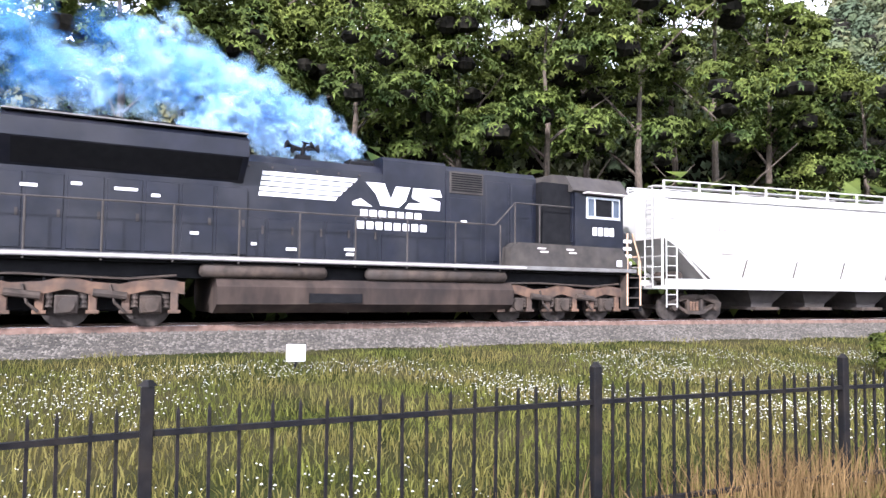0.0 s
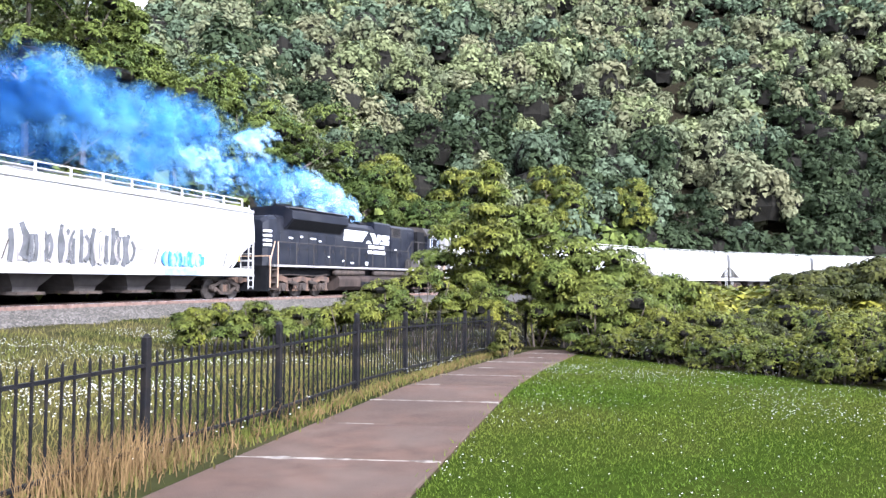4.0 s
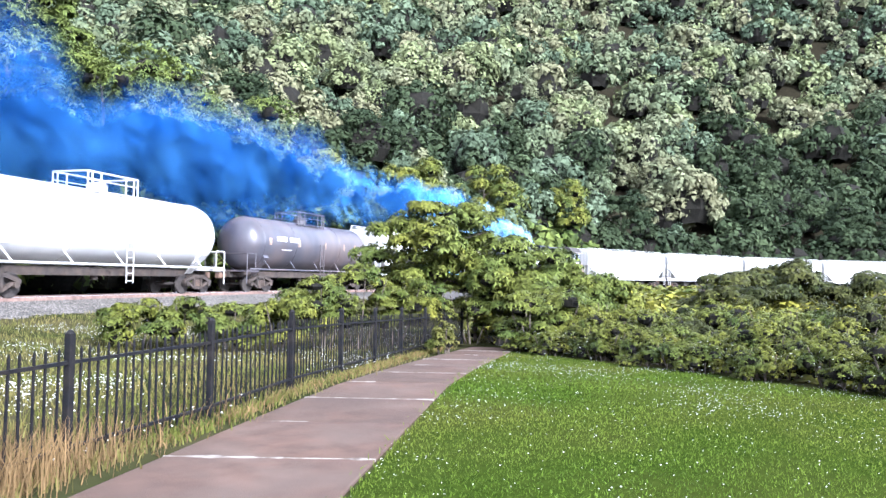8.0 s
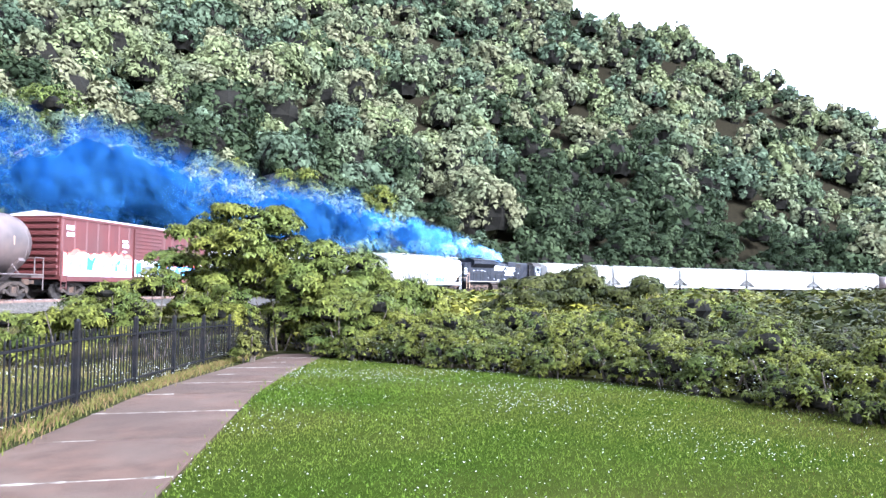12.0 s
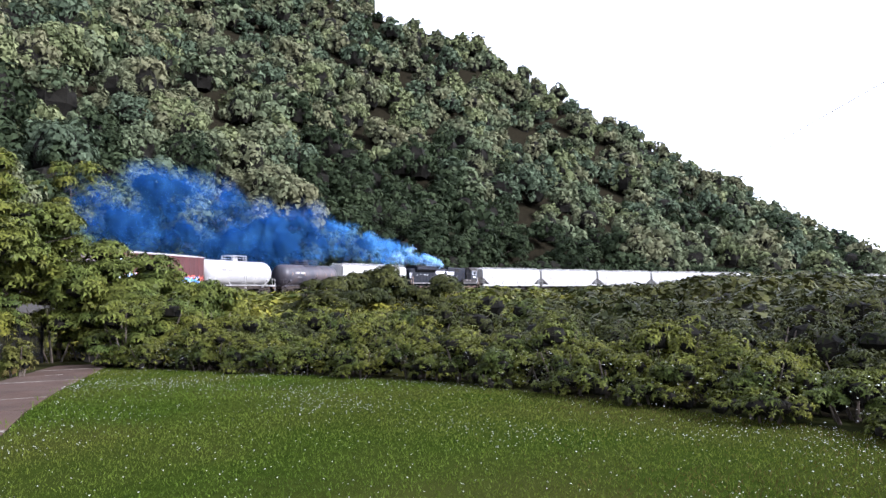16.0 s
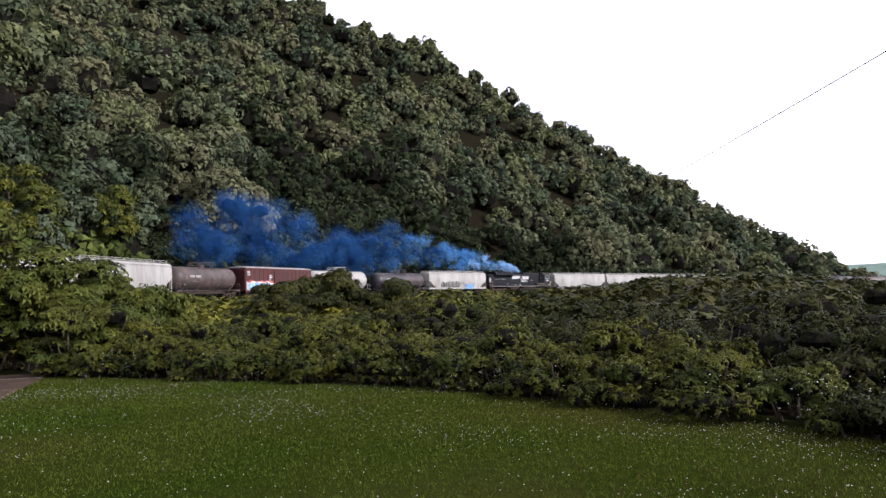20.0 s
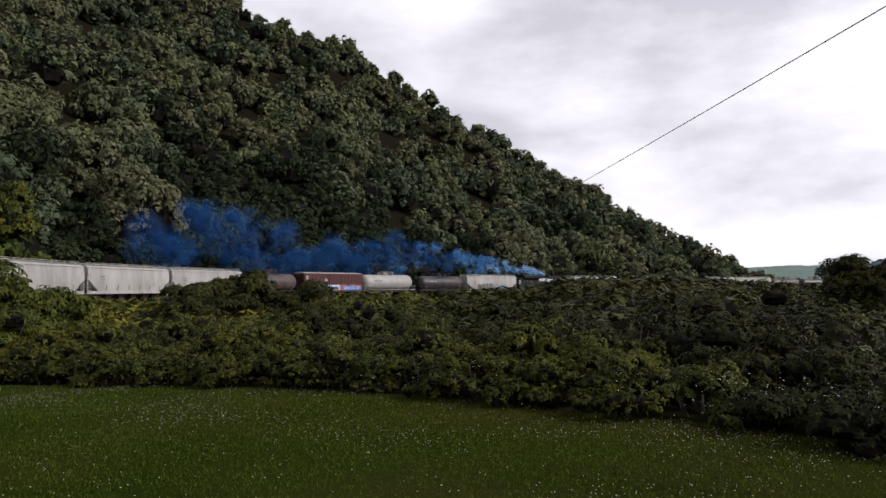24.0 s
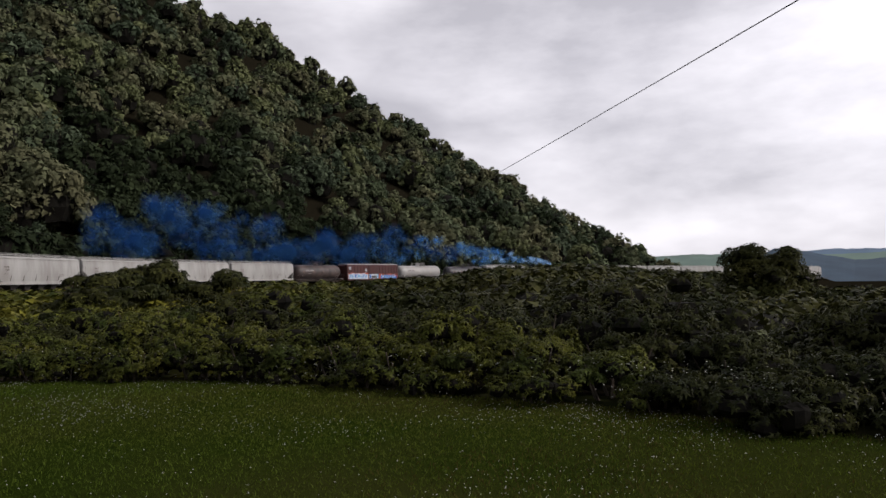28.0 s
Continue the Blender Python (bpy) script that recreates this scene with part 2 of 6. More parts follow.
M = {
    "ground": material("ground", (0.035, 0.039, 0.014), (0.018, 0.021, 0.008), 1.5, spec=0.0, bump=0.4, bump_scale=20, rough=0.95, hue=(0.050, 0.043, 0.021), hue_scale=0.35),
    "forest_floor": material("forest_floor", (0.020, 0.017, 0.010), (0.010, 0.009, 0.006), 1.5, spec=0.0, bump=0.4, bump_scale=10, rough=0.95),
    "lawn": material("lawn", (0.030, 0.046, 0.006), (0.017, 0.028, 0.004), 9.0, spec=0.0, bump=0.6, bump_scale=60, rough=0.95, hue=(0.036, 0.040, 0.009), hue_scale=0.3),
    "blade": material("blade", (0.090, 0.138, 0.014), (0.050, 0.086, 0.008), 0.8, rough=0.6, island=0.32, leaf=0.3, hue=(0.110, 0.124, 0.018), hue_scale=0.16),
    "dry_lawn": material("dry_lawn", (0.094, 0.071, 0.018), (0.049, 0.041, 0.011), 1.1, rough=0.7, island=0.45, leaf=0.2),
    "rough_grass": material("rough_grass", (0.118, 0.122, 0.025), (0.058, 0.070, 0.014), 1.2, rough=0.7, island=0.4, leaf=0.3, hue=(0.150, 0.122, 0.042), hue_scale=0.5),
    "dry_grass": material("dry_grass", (0.203, 0.133, 0.059), (0.119, 0.077, 0.035), 2.0, rough=0.7, island=0.35, leaf=0.3),
    "flower": material("flower", (0.68, 0.68, 0.63), (0.50, 0.50, 0.45), 30.0, rough=0.8, island=0.25, leaf=0.2),
    "concrete": material("concrete", (0.098, 0.060, 0.043), (0.064, 0.040, 0.029), 3.0, spec=0.15, rough=0.9, bump=0.35, bump_scale=70, grime=(0.110, 0.082, 0.064), grime_scale=1.3, grime_amount=0.5, random=0.10, hue=(0.064, 0.044, 0.034), hue_scale=0.5),
    "joint": material("joint", (0.30, 0.27, 0.235), (0.10, 0.08, 0.065), 8.0, spec=0.1, rough=0.95, bump=0.3),
    "iron": material("iron", (0.008, 0.008, 0.009), (0.004, 0.004, 0.005), 14.0, rough=0.6, spec=0.1, grime=(0.06, 0.045, 0.03), grime_scale=5.0, grime_amount=0.15, bump=0.1),
    "ballast": material("ballast", (0.090, 0.082, 0.072), (0.038, 0.035, 0.031), 9.0, spec=0.1, rough=0.95, bump=1.0, bump_scale=18, grime=(0.085, 0.075, 0.066), grime_scale=0.5),
    "stone": material("stone", (0.140, 0.124, 0.104), (0.050, 0.045, 0.039), 6.0, rough=0.9, spec=0.2, island=0.5, hue=(0.118, 0.106, 0.092), hue_scale=0.7),
    "rail": material("rail", (0.20, 0.13, 0.10), (0.10, 0.06, 0.045), 5.0, rough=0.7, metal=0.3),
    "rail_top": material("rail_top", (0.62, 0.62, 0.63), (0.5, 0.5, 0.5), 20.0, rough=0.25, metal=1.0),
    "tie": material("tie", (0.10, 0.08, 0.065), (0.05, 0.04, 0.032), 8.0, rough=0.95, bump=0.5, stretch=(1, 6, 6), random=0.25),
    # near-black core colour: painted shade for the gaps between leaves
    "twig_shade": material("twig_shade", (0.016, 0.014, 0.010), (0.006, 0.006, 0.005), 5.0, rough=0.95, spec=0.1, bump=0.6),
    "bark": material("bark", (0.13, 0.10, 0.075), (0.05, 0.04, 0.03), 7.0, rough=0.95, bump=0.8, stretch=(3, 3, 0.7)),
    "leaf_far": material("leaf_far", (0.127, 0.150, 0.081), (0.062, 0.083, 0.043), 0.12, rough=0.7, island=0.25, leaf=0.10, hue=(0.147, 0.140, 0.075), hue_scale=0.05),
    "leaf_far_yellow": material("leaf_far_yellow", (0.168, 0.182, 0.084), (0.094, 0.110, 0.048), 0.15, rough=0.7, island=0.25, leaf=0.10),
    "leaf_far_blue": material("leaf_far_blue", (0.096, 0.122, 0.072), (0.050, 0.069, 0.040), 0.15, rough=0.7, island=0.25, leaf=0.10),
    # dark leaf tone, also used as painted shade in the hillside hollow
    "leaf_far_dark_shade": material("leaf_far_dark_shade", (0.040, 0.053, 0.024), (0.020, 0.029, 0.014), 0.15, rough=0.8, island=0.35, leaf=0.10),
    "leaf_tree": material("leaf_tree", (0.086, 0.112, 0.024), (0.026, 0.043, 0.014), 0.5, rough=0.6, island=0.45, leaf=0.15, hue=(0.120, 0.140, 0.032), hue_scale=0.18),
    "leaf_sumac": material("leaf_sumac", (0.102, 0.117, 0.025), (0.043, 0.060, 0.014), 0.6, rough=0.45, island=0.5, leaf=0.16, hue=(0.128, 0.128, 0.022), hue_scale=0.4),
    "leaf_bush": material("leaf_bush", (0.103, 0.115, 0.021), (0.033, 0.045, 0.010), 0.9, rough=0.45, island=0.6, leaf=0.15, hue=(0.163, 0.152, 0.022), hue_scale=0.35),
    # darker leaf: dark shrubs, and painted shade in hedge and valley
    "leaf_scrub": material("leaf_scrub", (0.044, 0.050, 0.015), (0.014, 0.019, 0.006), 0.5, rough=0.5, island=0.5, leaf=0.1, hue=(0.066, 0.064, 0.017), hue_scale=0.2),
    "leaf_pale": material("leaf_pale", (0.336, 0.352, 0.224), (0.224, 0.256, 0.136), 3.0, rough=0.6, island=0.3, leaf=0.25),
    # ridge colours carry the haze, and the near one its shade
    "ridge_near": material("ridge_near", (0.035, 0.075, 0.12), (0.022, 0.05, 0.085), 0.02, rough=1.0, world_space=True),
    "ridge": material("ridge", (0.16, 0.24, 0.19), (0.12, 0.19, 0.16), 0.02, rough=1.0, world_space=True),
    "ridge_haze": material("ridge_haze", (0.13, 0.20, 0.29), (0.10, 0.165, 0.25), 0.01, rough=1.0, world_space=True),
    "black_paint": material("black_paint", (0.0085, 0.0098, 0.017), (0.004, 0.005, 0.009), 2.0, rough=0.42, spec=0.25, grime=(0.030, 0.029, 0.031), grime_scale=0.8, grime_amount=0.35, bump=0.05),
    "sill_grey": material("sill_grey", (0.160, 0.156, 0.152), (0.088, 0.084, 0.080), 4.0, rough=0.7, grime=(0.096, 0.088, 0.080), grime_scale=1.5),
    "grey_dust": material("grey_dust", (0.055, 0.048, 0.042), (0.03, 0.027, 0.025), 3.0, spec=0.2, rough=0.8, grime=(0.05, 0.045, 0.045), grime_scale=1.0),
    "tank_dirt": material("tank_dirt", (0.062, 0.045, 0.036), (0.028, 0.021, 0.018), 2.2, spec=0.15, rough=0.85, grime=(0.015, 0.013, 0.013), grime_scale=0.9, grime_amount=0.7, stretch=(1, 1, 0.4)),
    "dark": material("dark", (0.008, 0.008, 0.009), (0.004, 0.004, 0.005), 5.0, rough=0.8, spec=0.15),
    "rust_brown": material("rust_brown", (0.140, 0.086, 0.058), (0.066, 0.043, 0.032), 3.0, rough=0.85, spec=0.2, grime=(0.05, 0.042, 0.037), grime_scale=1.6, grime_amount=0.7, bump=0.2),
    "truck_steel": material("truck_steel", (0.075, 0.055, 0.043), (0.03, 0.024, 0.02), 4.0, rough=0.85, spec=0.2, grime=(0.03, 0.028, 0.027), grime_scale=2.0, grime_amount=0.6),
    "wheel": material("wheel", (0.06, 0.05, 0.044), (0.03, 0.025, 0.022), 6.0, rough=0.75, metal=0.2, spec=0.25),
    "white_paint": material("white_paint", (0.80, 0.80, 0.80), (0.72, 0.72, 0.72), 3.0, rough=0.5, grime=(0.55, 0.5, 0.45), grime_scale=1.5, grime_amount=0.35),
    "hopper_paint": material("hopper_paint", (0.470, 0.462, 0.440), (0.400, 0.392, 0.372), 1.2, rough=0.55, grime=(0.187, 0.163, 0.143), grime_scale=0.7, grime_amount=0.45, stretch=(1, 1, 0.25), random=0.05),
    "tank_white": material("tank_white", (0.412, 0.403, 0.383), (0.354, 0.339, 0.325), 0.8, rough=0.4, grime=(0.590, 0.541, 0.472), grime_scale=0.6, grime_amount=0.3),
    "tank_grey": material("tank_grey", (0.055, 0.052, 0.062), (0.033, 0.031, 0.038), 0.9, rough=0.42, grime=(0.111, 0.078, 0.065), grime_scale=0.5, grime_amount=0.5, stretch=(1, 1, 0.4)),
    "tank_brown": material("tank_brown", (0.12, 0.085, 0.075), (0.06, 0.045, 0.042), 0.9, rough=0.5, grime=(0.03, 0.028, 0.028), grime_scale=0.6, grime_amount=0.6),
    "red_paint": material("red_paint", (0.089, 0.017, 0.014), (0.061, 0.012, 0.011), 1.6, rough=0.6, grime=(0.050, 0.017, 0.015), grime_scale=0.8, grime_amount=0.6, stretch=(1, 1, 0.3)),
    "roof_grey": material("roof_grey", (0.55, 0.53, 0.52), (0.4, 0.36, 0.34), 2.0, rough=0.6, grime=(0.3, 0.2, 0.16), grime_scale=1.0),
    "yellow_paint": material("yellow_paint", (0.55, 0.30, 0.06), (0.42, 0.22, 0.05), 5.0, rough=0.6),
    "tan_rail": material("tan_rail", (0.46, 0.31, 0.20), (0.3, 0.2, 0.13), 8.0, rough=0.7),
    "glass": material("glass", (0.09, 0.11, 0.14), (0.06, 0.075, 0.10), 2.0, rough=0.08),
    "window_frame": material("window_frame", (0.62, 0.64, 0.66), (0.5, 0.52, 0.55), 9.0, rough=0.4, metal=0.4),
    "blue_spray": material("blue_spray", (0.05, 0.22, 0.62), (0.03, 0.13, 0.45), 4.0, rough=0.6),
    "cyan_spray": material("cyan_spray", (0.25, 0.50, 0.72), (0.14, 0.36, 0.62), 4.0, rough=0.6),
    "pale_spray": material("pale_spray", (0.72, 0.76, 0.80), (0.55, 0.6, 0.68), 4.0, rough=0.6),
    "red_spray": material("red_spray", (0.55, 0.13, 0.08), (0.4, 0.08, 0.06), 4.0, rough=0.6),
    "black_spray": material("black_spray", (0.09, 0.09, 0.095), (0.05, 0.05, 0.05), 4.0, rough=0.6),
    "stencil": material("stencil", (0.30, 0.27, 0.25), (0.22, 0.2, 0.19), 20.0, rough=0.7),
    "smoke_white": material("smoke_white", (0.62, 0.80, 0.96), (0.28, 0.58, 0.95), 0.5, rough=1.0, leaf=0.5, thin=0.34),
    "smoke_mid": material("smoke_mid", (0.30, 0.64, 0.97), (0.06, 0.32, 0.90), 0.35, rough=1.0, leaf=0.5, thin=0.11),
    "smoke_deep": material("smoke_deep", (0.15, 0.46, 0.97), (0.035, 0.20, 0.85), 0.25, rough=1.0, leaf=0.5, thin=0.033),
}


# ---- mesh helpers ----
def tag_mesh(me, mat):
    me.materials.append(mat)
    return me


def part(name, bm, mat, parent=None, label="", smooth=False):
    me = bpy.data.meshes.new(name)
    bmesh.ops.recalc_face_normals(bm, faces=bm.faces)
    if smooth:
        for f in bm.faces:
            f.smooth = True
    bm.to_mesh(me)
    bm.free()
    ob = new(name, tag_mesh(me, M[mat]))
    ob.parent = parent
    return tagged(ob, label)


def array_mesh(name, verts, faces, mat, smooth=False, slots=None, index=None):
    """A mesh from arrays: verts (n, 3), faces (m, k)."""
    me = bpy.data.meshes.new(name)
    verts, faces = np.asarray(verts, np.float32), np.asarray(faces, np.int32)
    k = faces.shape[1]
    me.vertices.add(len(verts))
    me.vertices.foreach_set("co", verts.ravel())
    me.loops.add(faces.size)
    me.loops.foreach_set("vertex_index", faces.ravel())
    me.polygons.add(len(faces))
    me.polygons.foreach_set("loop_start", np.arange(0, faces.size, k, dtype=np.int32))
    me.polygons.foreach_set("loop_total", np.full(len(faces), k, np.int32))
    if smooth:
        me.polygons.foreach_set("use_smooth", np.ones(len(faces), bool))
    if slots:
        for extra in slots:
            me.materials.append(M[extra])
        me.polygons.foreach_set("material_index", np.asarray(index, np.int32))
        me.update(calc_edges=True)
        return me
    me.update(calc_edges=True)
    return tag_mesh(me, M[mat])


def box(bm, x0, x1, y0, y1, z0, z1, bevel=0.0):
    vs = [bm.verts.new((x, y, z)) for x in (x0, x1) for y in (y0, y1) for z in (z0, z1)]
    fs = [bm.faces.new([vs[i] for i in q]) for q in ((0, 1, 3, 2), (4, 6, 7, 5), (0, 4, 5, 1), (2, 3, 7, 6), (0, 2, 6, 4), (1, 5, 7, 3))]
    if bevel:
        bmesh.ops.bevel(bm, geom=list({e for f in fs for e in f.edges}), offset=bevel, segments=1, affect="EDGES")
    return bm


def rod(bm, a, b, r, seg=6, r2=None):
    a, b = Vector(a), Vector(b)
    q = (b - a).to_track_quat("Z", "Y")
    rings = []
    for p, rr in ((a, r), (b, r if r2 is None else r2)):
        rings.append([bm.verts.new(p + q @ Vector((rr * math.cos(2 * math.pi * i / seg), rr * math.sin(2 * math.pi * i / seg), 0))) for i in range(seg)])
    for i in range(seg):
        bm.faces.new((rings[0][i], rings[0][(i + 1) % seg], rings[1][(i + 1) % seg], rings[1][i]))
    bm.faces.new(rings[0][::-1])
    bm.faces.new(rings[1])
    return bm


def pipe(bm, points, r, seg=6):
    for a, b in zip(points, points[1:]):
        rod(bm, a, b, r, seg)
    return bm


def loft(bm, sections, closed=True, caps=True):
    """Skin a row of equal rings of points."""
    rings = [[bm.verts.new(p) for p in s] for s in sections]
    n = len(rings[0])
    for a, b in zip(rings, rings[1:]):
        for i in range(n if closed else n - 1):
            bm.faces.new((a[i], a[(i + 1) % n], b[(i + 1) % n], b[i]))
    if caps:
        bm.faces.new(rings[0][::-1])
        bm.faces.new(rings[-1])
    return bm


def new_bm():
    return bmesh.new()


def thing(name, label, category, group="", m=None):
    e = new(name)
    tagged(e, label, category, group)
    if m is not None:
        e.matrix_world = m
    return e


# ---- the plan: the track's centre line, the lawn's edge, the fence ----
def track_line():
    """Points every 2 m along the centre line, from 200 m before the passing place to 620 m past it."""
    knots = np.array([0, 55, 110, 165, 220, 275, 330, 375, 400, 480, 500.0])
    bend = np.array([1 / 133, 1 / 137, 1 / 125, 1 / 131, 1 / 274, 1 / 731, 1 / 433, 1 / 347, -1 / 115, -1 / 115, 0.0])
    s = np.arange(-200, 641, 2.0)
    k = np.interp(s, knots, bend)
    k[s < 0] = 1 / 190
    zero = np.searchsorted(s, 0.0)
    turn = np.concatenate([[0], np.cumsum((k[1:] + k[:-1]))])
    h = 0.6583 - (turn - turn[zero])
    mid = (h[1:] + h[:-1]) / 2
    x = np.concatenate([[0], np.cumsum(np.cos(mid) * 2)])
    y = np.concatenate([[0], np.cumsum(np.sin(mid) * 2)])
    return s, x - x[zero] - 19.68 - 1.5 * np.sin(h), y - y[zero] + 8.05 + 1.5 * np.cos(h), h


TS, TX, TY, TH = track_line()
SPEED, LOCO_FRONT = 9.33, 30.9


def rail_z(s):
    return 0.70 - 0.006 * np.maximum(0, np.asarray(s, float) - 190)


def on_track(s, side=0.0, z=0.0):
    x, y, h = np.interp(s, TS, TX), np.interp(s, TS, TY), np.interp(s, TS, TH)
    return Vector((x - side * math.sin(h), y + side * math.cos(h), float(rail_z(s)) + z)), h


def track_offset(x, y):
    """Distance to the left of the track (its outer side) and the place along it."""
    x, y = np.asarray(x, float), np.asarray(y, float)
    d, s = np.full(x.shape, 1e9), np.zeros(x.shape)
    side = np.zeros(x.shape)
    for i in range(0, len(TS), 2):
        dx, dy = x - TX[i], y - TY[i]
        q = np.hypot(dx, dy)
        better = q < d
        lat = -dx * math.sin(TH[i]) + dy * math.cos(TH[i])
        d, s, side = np.where(better, q, d), np.where(better, TS[i], s), np.where(better, lat, side)
    return np.where(side >= 0, d, -d), s


HEDGE = [(18.5, 10.6), (17.2, 9.6), (15.9, 7.6), (14.5, 4.5), (12.8, 1.3), (10.5, -1.2), (8.3, -3.6), (6.2, -5.2), (3.5, -7.2), (-2.0, -10.0), (-12.0, -12.0)]


def hedge_offset(x, y):
    """How far a place lies outside the lawn's edge."""
    x, y = np.asarray(x, float), np.asarray(y, float)
    best, sign = np.full(x.shape, 1e9), np.zeros(x.shape)
    for (x0, y0), (x1, y1) in zip(HEDGE, HEDGE[1:]):
        dx, dy = x1 - x0, y1 - y0
        t = np.clip(((x - x0) * dx + (y - y0) * dy) / (dx * dx + dy * dy), 0, 1)
        q = np.hypot(x - x0 - t * dx, y - y0 - t * dy)
        cross = -(dx * (y - y0) - dy * (x - x0))
        better = q < best - 1e-9
        best, sign = np.where(better, q, best), np.where(better, np.sign(cross), sign)
    return best * -sign


CREST = [(-80, 12), (-40, 14), (0, 15), (14, 15), (20, 18.5), (27, 18.2), (33, 22), (40, 24), (60, 26), (72, 24), (80, 21.2), (87.5, 18.9), (95, 14.2), (99.3, 11.6), (107, 7.3), (111, 4.3), (114, 2.6), (117, 0.6), (119, -1.5), (125, -3), (180, -3)]
CREST_D = [(-80, 300), (20, 320), (40, 420), (70, 430), (85, 400), (100, 390), (117, 400), (180, 400)]


def smooth(a, b, v):
    t = np.clip((v - a) / (b - a), 0, 1)
    return t * t * (3 - 2 * t)


def ground_z(x, y):
    x, y = np.asarray(x, float), np.asarray(y, float)
    d = np.hypot(x, y)
    b = np.degrees(np.arctan2(x, y))
    off, s = track_offset(x, y)
    near = -0.035 * np.maximum(0, d - 11)
    out = hedge_offset(x, y)
    valley = np.maximum(near, -0.45) - 0.16 * np.clip(out - 1.0, 0, 60) ** 0.8
    inner = np.where(out > 0, valley, np.maximum(near, -0.6))
    bed = rail_z(s) - 0.42
    inner = inner + (bed - inner) * smooth(-12, -3.2, off)
    crest = np.interp(b, [c[0] for c in CREST], [c[1] for c in CREST])
    cd = np.interp(b, [c[0] for c in CREST_D], [c[1] for c in CREST_D])
    rd = np.maximum(d - off - 6, 10)
    u = np.clip((off - 7) / np.maximum(cd - rd, 30), 0, 1.6)
    top = 1.6 + cd * np.tan(np.radians(crest))
    hill = bed + (top - bed) * np.where(u < 1, u ** 0.92, 1 - 0.5 * (u - 1))
    hill = np.where(b < -120, bed, hill)
    z = np.where(off > 0, np.where(off > 5, hill, bed), inner)
    far = smooth(480, 900, d)
    return z * (1 - far) + far * np.minimum(z, -14.0)


FENCE = [(-5.6, 1.0), (-3.5, 2.5), (-1.5, 3.78), (1.05, 5.05), (3.25, 6.0), (5.2, 6.7), (7.3, 7.65), (9.25, 8.5), (11.2, 9.4), (13.2, 10.3), (15.2, 11.1), (17.2, 11.9), (19.2, 12.6)]
PATH_L = [(-4.5, 0.6), (-1.0, 3.2), (2.4, 4.95), (4.9, 6.1), (8.0, 7.45), (11.0, 8.75), (15.0, 10.3), (17.6, 11.2)]
PATH_R = [(-3.0, -1.2), (0.3, 1.75), (4.2, 3.75), (6.5, 4.9), (9.4, 6.35), (12.4, 7.7), (15.6, 9.0), (18.2, 10.0)]


# ---- the ground, one sheet to the horizon ----
def build_ground():
    radii = np.concatenate([np.arange(0.3, 30, 0.45), np.geomspace(30, 900, 110), np.geomspace(930, 4200, 14)])
    az = np.radians(np.linspace(-180, 180, 361))
    rr, aa = np.meshgrid(radii, az, indexing="ij")
    x, y = rr * np.sin(aa), rr * np.cos(aa)
    z = ground_z(x, y)
    nr, na = rr.shape
    idx = np.arange(nr * na).reshape(nr, na)
    faces = np.stack([idx[:-1, :-1], idx[:-1, 1:], idx[1:, 1:], idx[1:, :-1]], -1).reshape(-1, 4)
    verts = np.stack([x, y, z], -1).reshape(-1, 3)
    mid = verts[faces].mean(1)
    wooded = (track_offset(mid[:, 0], mid[:, 1])[0] > 6.5) | (hedge_offset(mid[:, 0], mid[:, 1]) > 1.5) & (mid[:, 1] < 0.62 * mid[:, 0])
    ob = new("ground", array_mesh("ground", verts, faces[:, ::-1], "ground", True, ["ground", "forest_floor"], (wooded & (np.hypot(mid[:, 0], mid[:, 1]) < 700)).astype(int)))
    tagged(ob, "uneven grassy ground running up to the railway and wooded hillside", "ground", kind="structure")


def strip(name, left, right, mat, lift, label, category, n=160, kind="structure"):
    """A sheet between two lines that follows the ground."""
    left, right = np.array(left), np.array(right)

    def along(line):
        d = np.concatenate([[0], np.cumsum(np.hypot(*np.diff(line, axis=0).T))])
        t = np.linspace(0, d[-1], n)
        return np.stack([np.interp(t, d, line[:, 0]), np.interp(t, d, line[:, 1])], 1)
    a, b = along(left), along(right)
    cols = 12
    w = np.linspace(0, 1, cols)[None, :, None]
    p = a[:, None] * (1 - w) + b[:, None] * w
    z = ground_z(p[..., 0], p[..., 1]) + lift
    idx = np.arange(n * cols).reshape(n, cols)
    faces = np.stack([idx[:-1, :-1], idx[:-1, 1:], idx[1:, 1:], idx[1:, :-1]], -1).reshape(-1, 4)
    ob = new(name, array_mesh(name, np.concatenate([p, z[..., None]], -1).reshape(-1, 3), faces, mat, True))
    return tagged(ob, label, category, kind=kind)


def build_lawn():
    inner = [(-3.0, -1.2), (0.3, 1.7), (4.2, 3.7), (6.5, 4.85), (9.4, 6.3), (12.4, 7.65), (15.6, 8.95), (17.0, 9.6)]
    outer = [(-8.0, -11.0), (-2.0, -10.0), (3.5, -7.2), (6.2, -5.2), (8.3, -3.6), (10.5, -1.2), (12.8, 1.3), (14.5, 4.5), (15.9, 7.6), (17.2, 9.6)]
    strip("lawn", inner, outer, "lawn", 0.012, "mown green lawn with white clover beside the path", "lawn")


def scatter(n, inside, lo, hi, rng):
    p = rng.uniform(lo, hi, (n, 2))
    return p[inside(p[:, 0], p[:, 1])]


def path_edges(x):
    return np.interp(x, [p[0] for p in PATH_L], [p[1] for p in PATH_L]), np.interp(x, [p[0] for p in PATH_R], [p[1] for p in PATH_R])


def on_lawn(x, y):
    return (hedge_offset(x, y) < 0.15) & (y < path_edges(x)[1] - 0.03)


def fence_y(x):
    return np.interp(x, [p[0] for p in FENCE], [p[1] for p in FENCE])


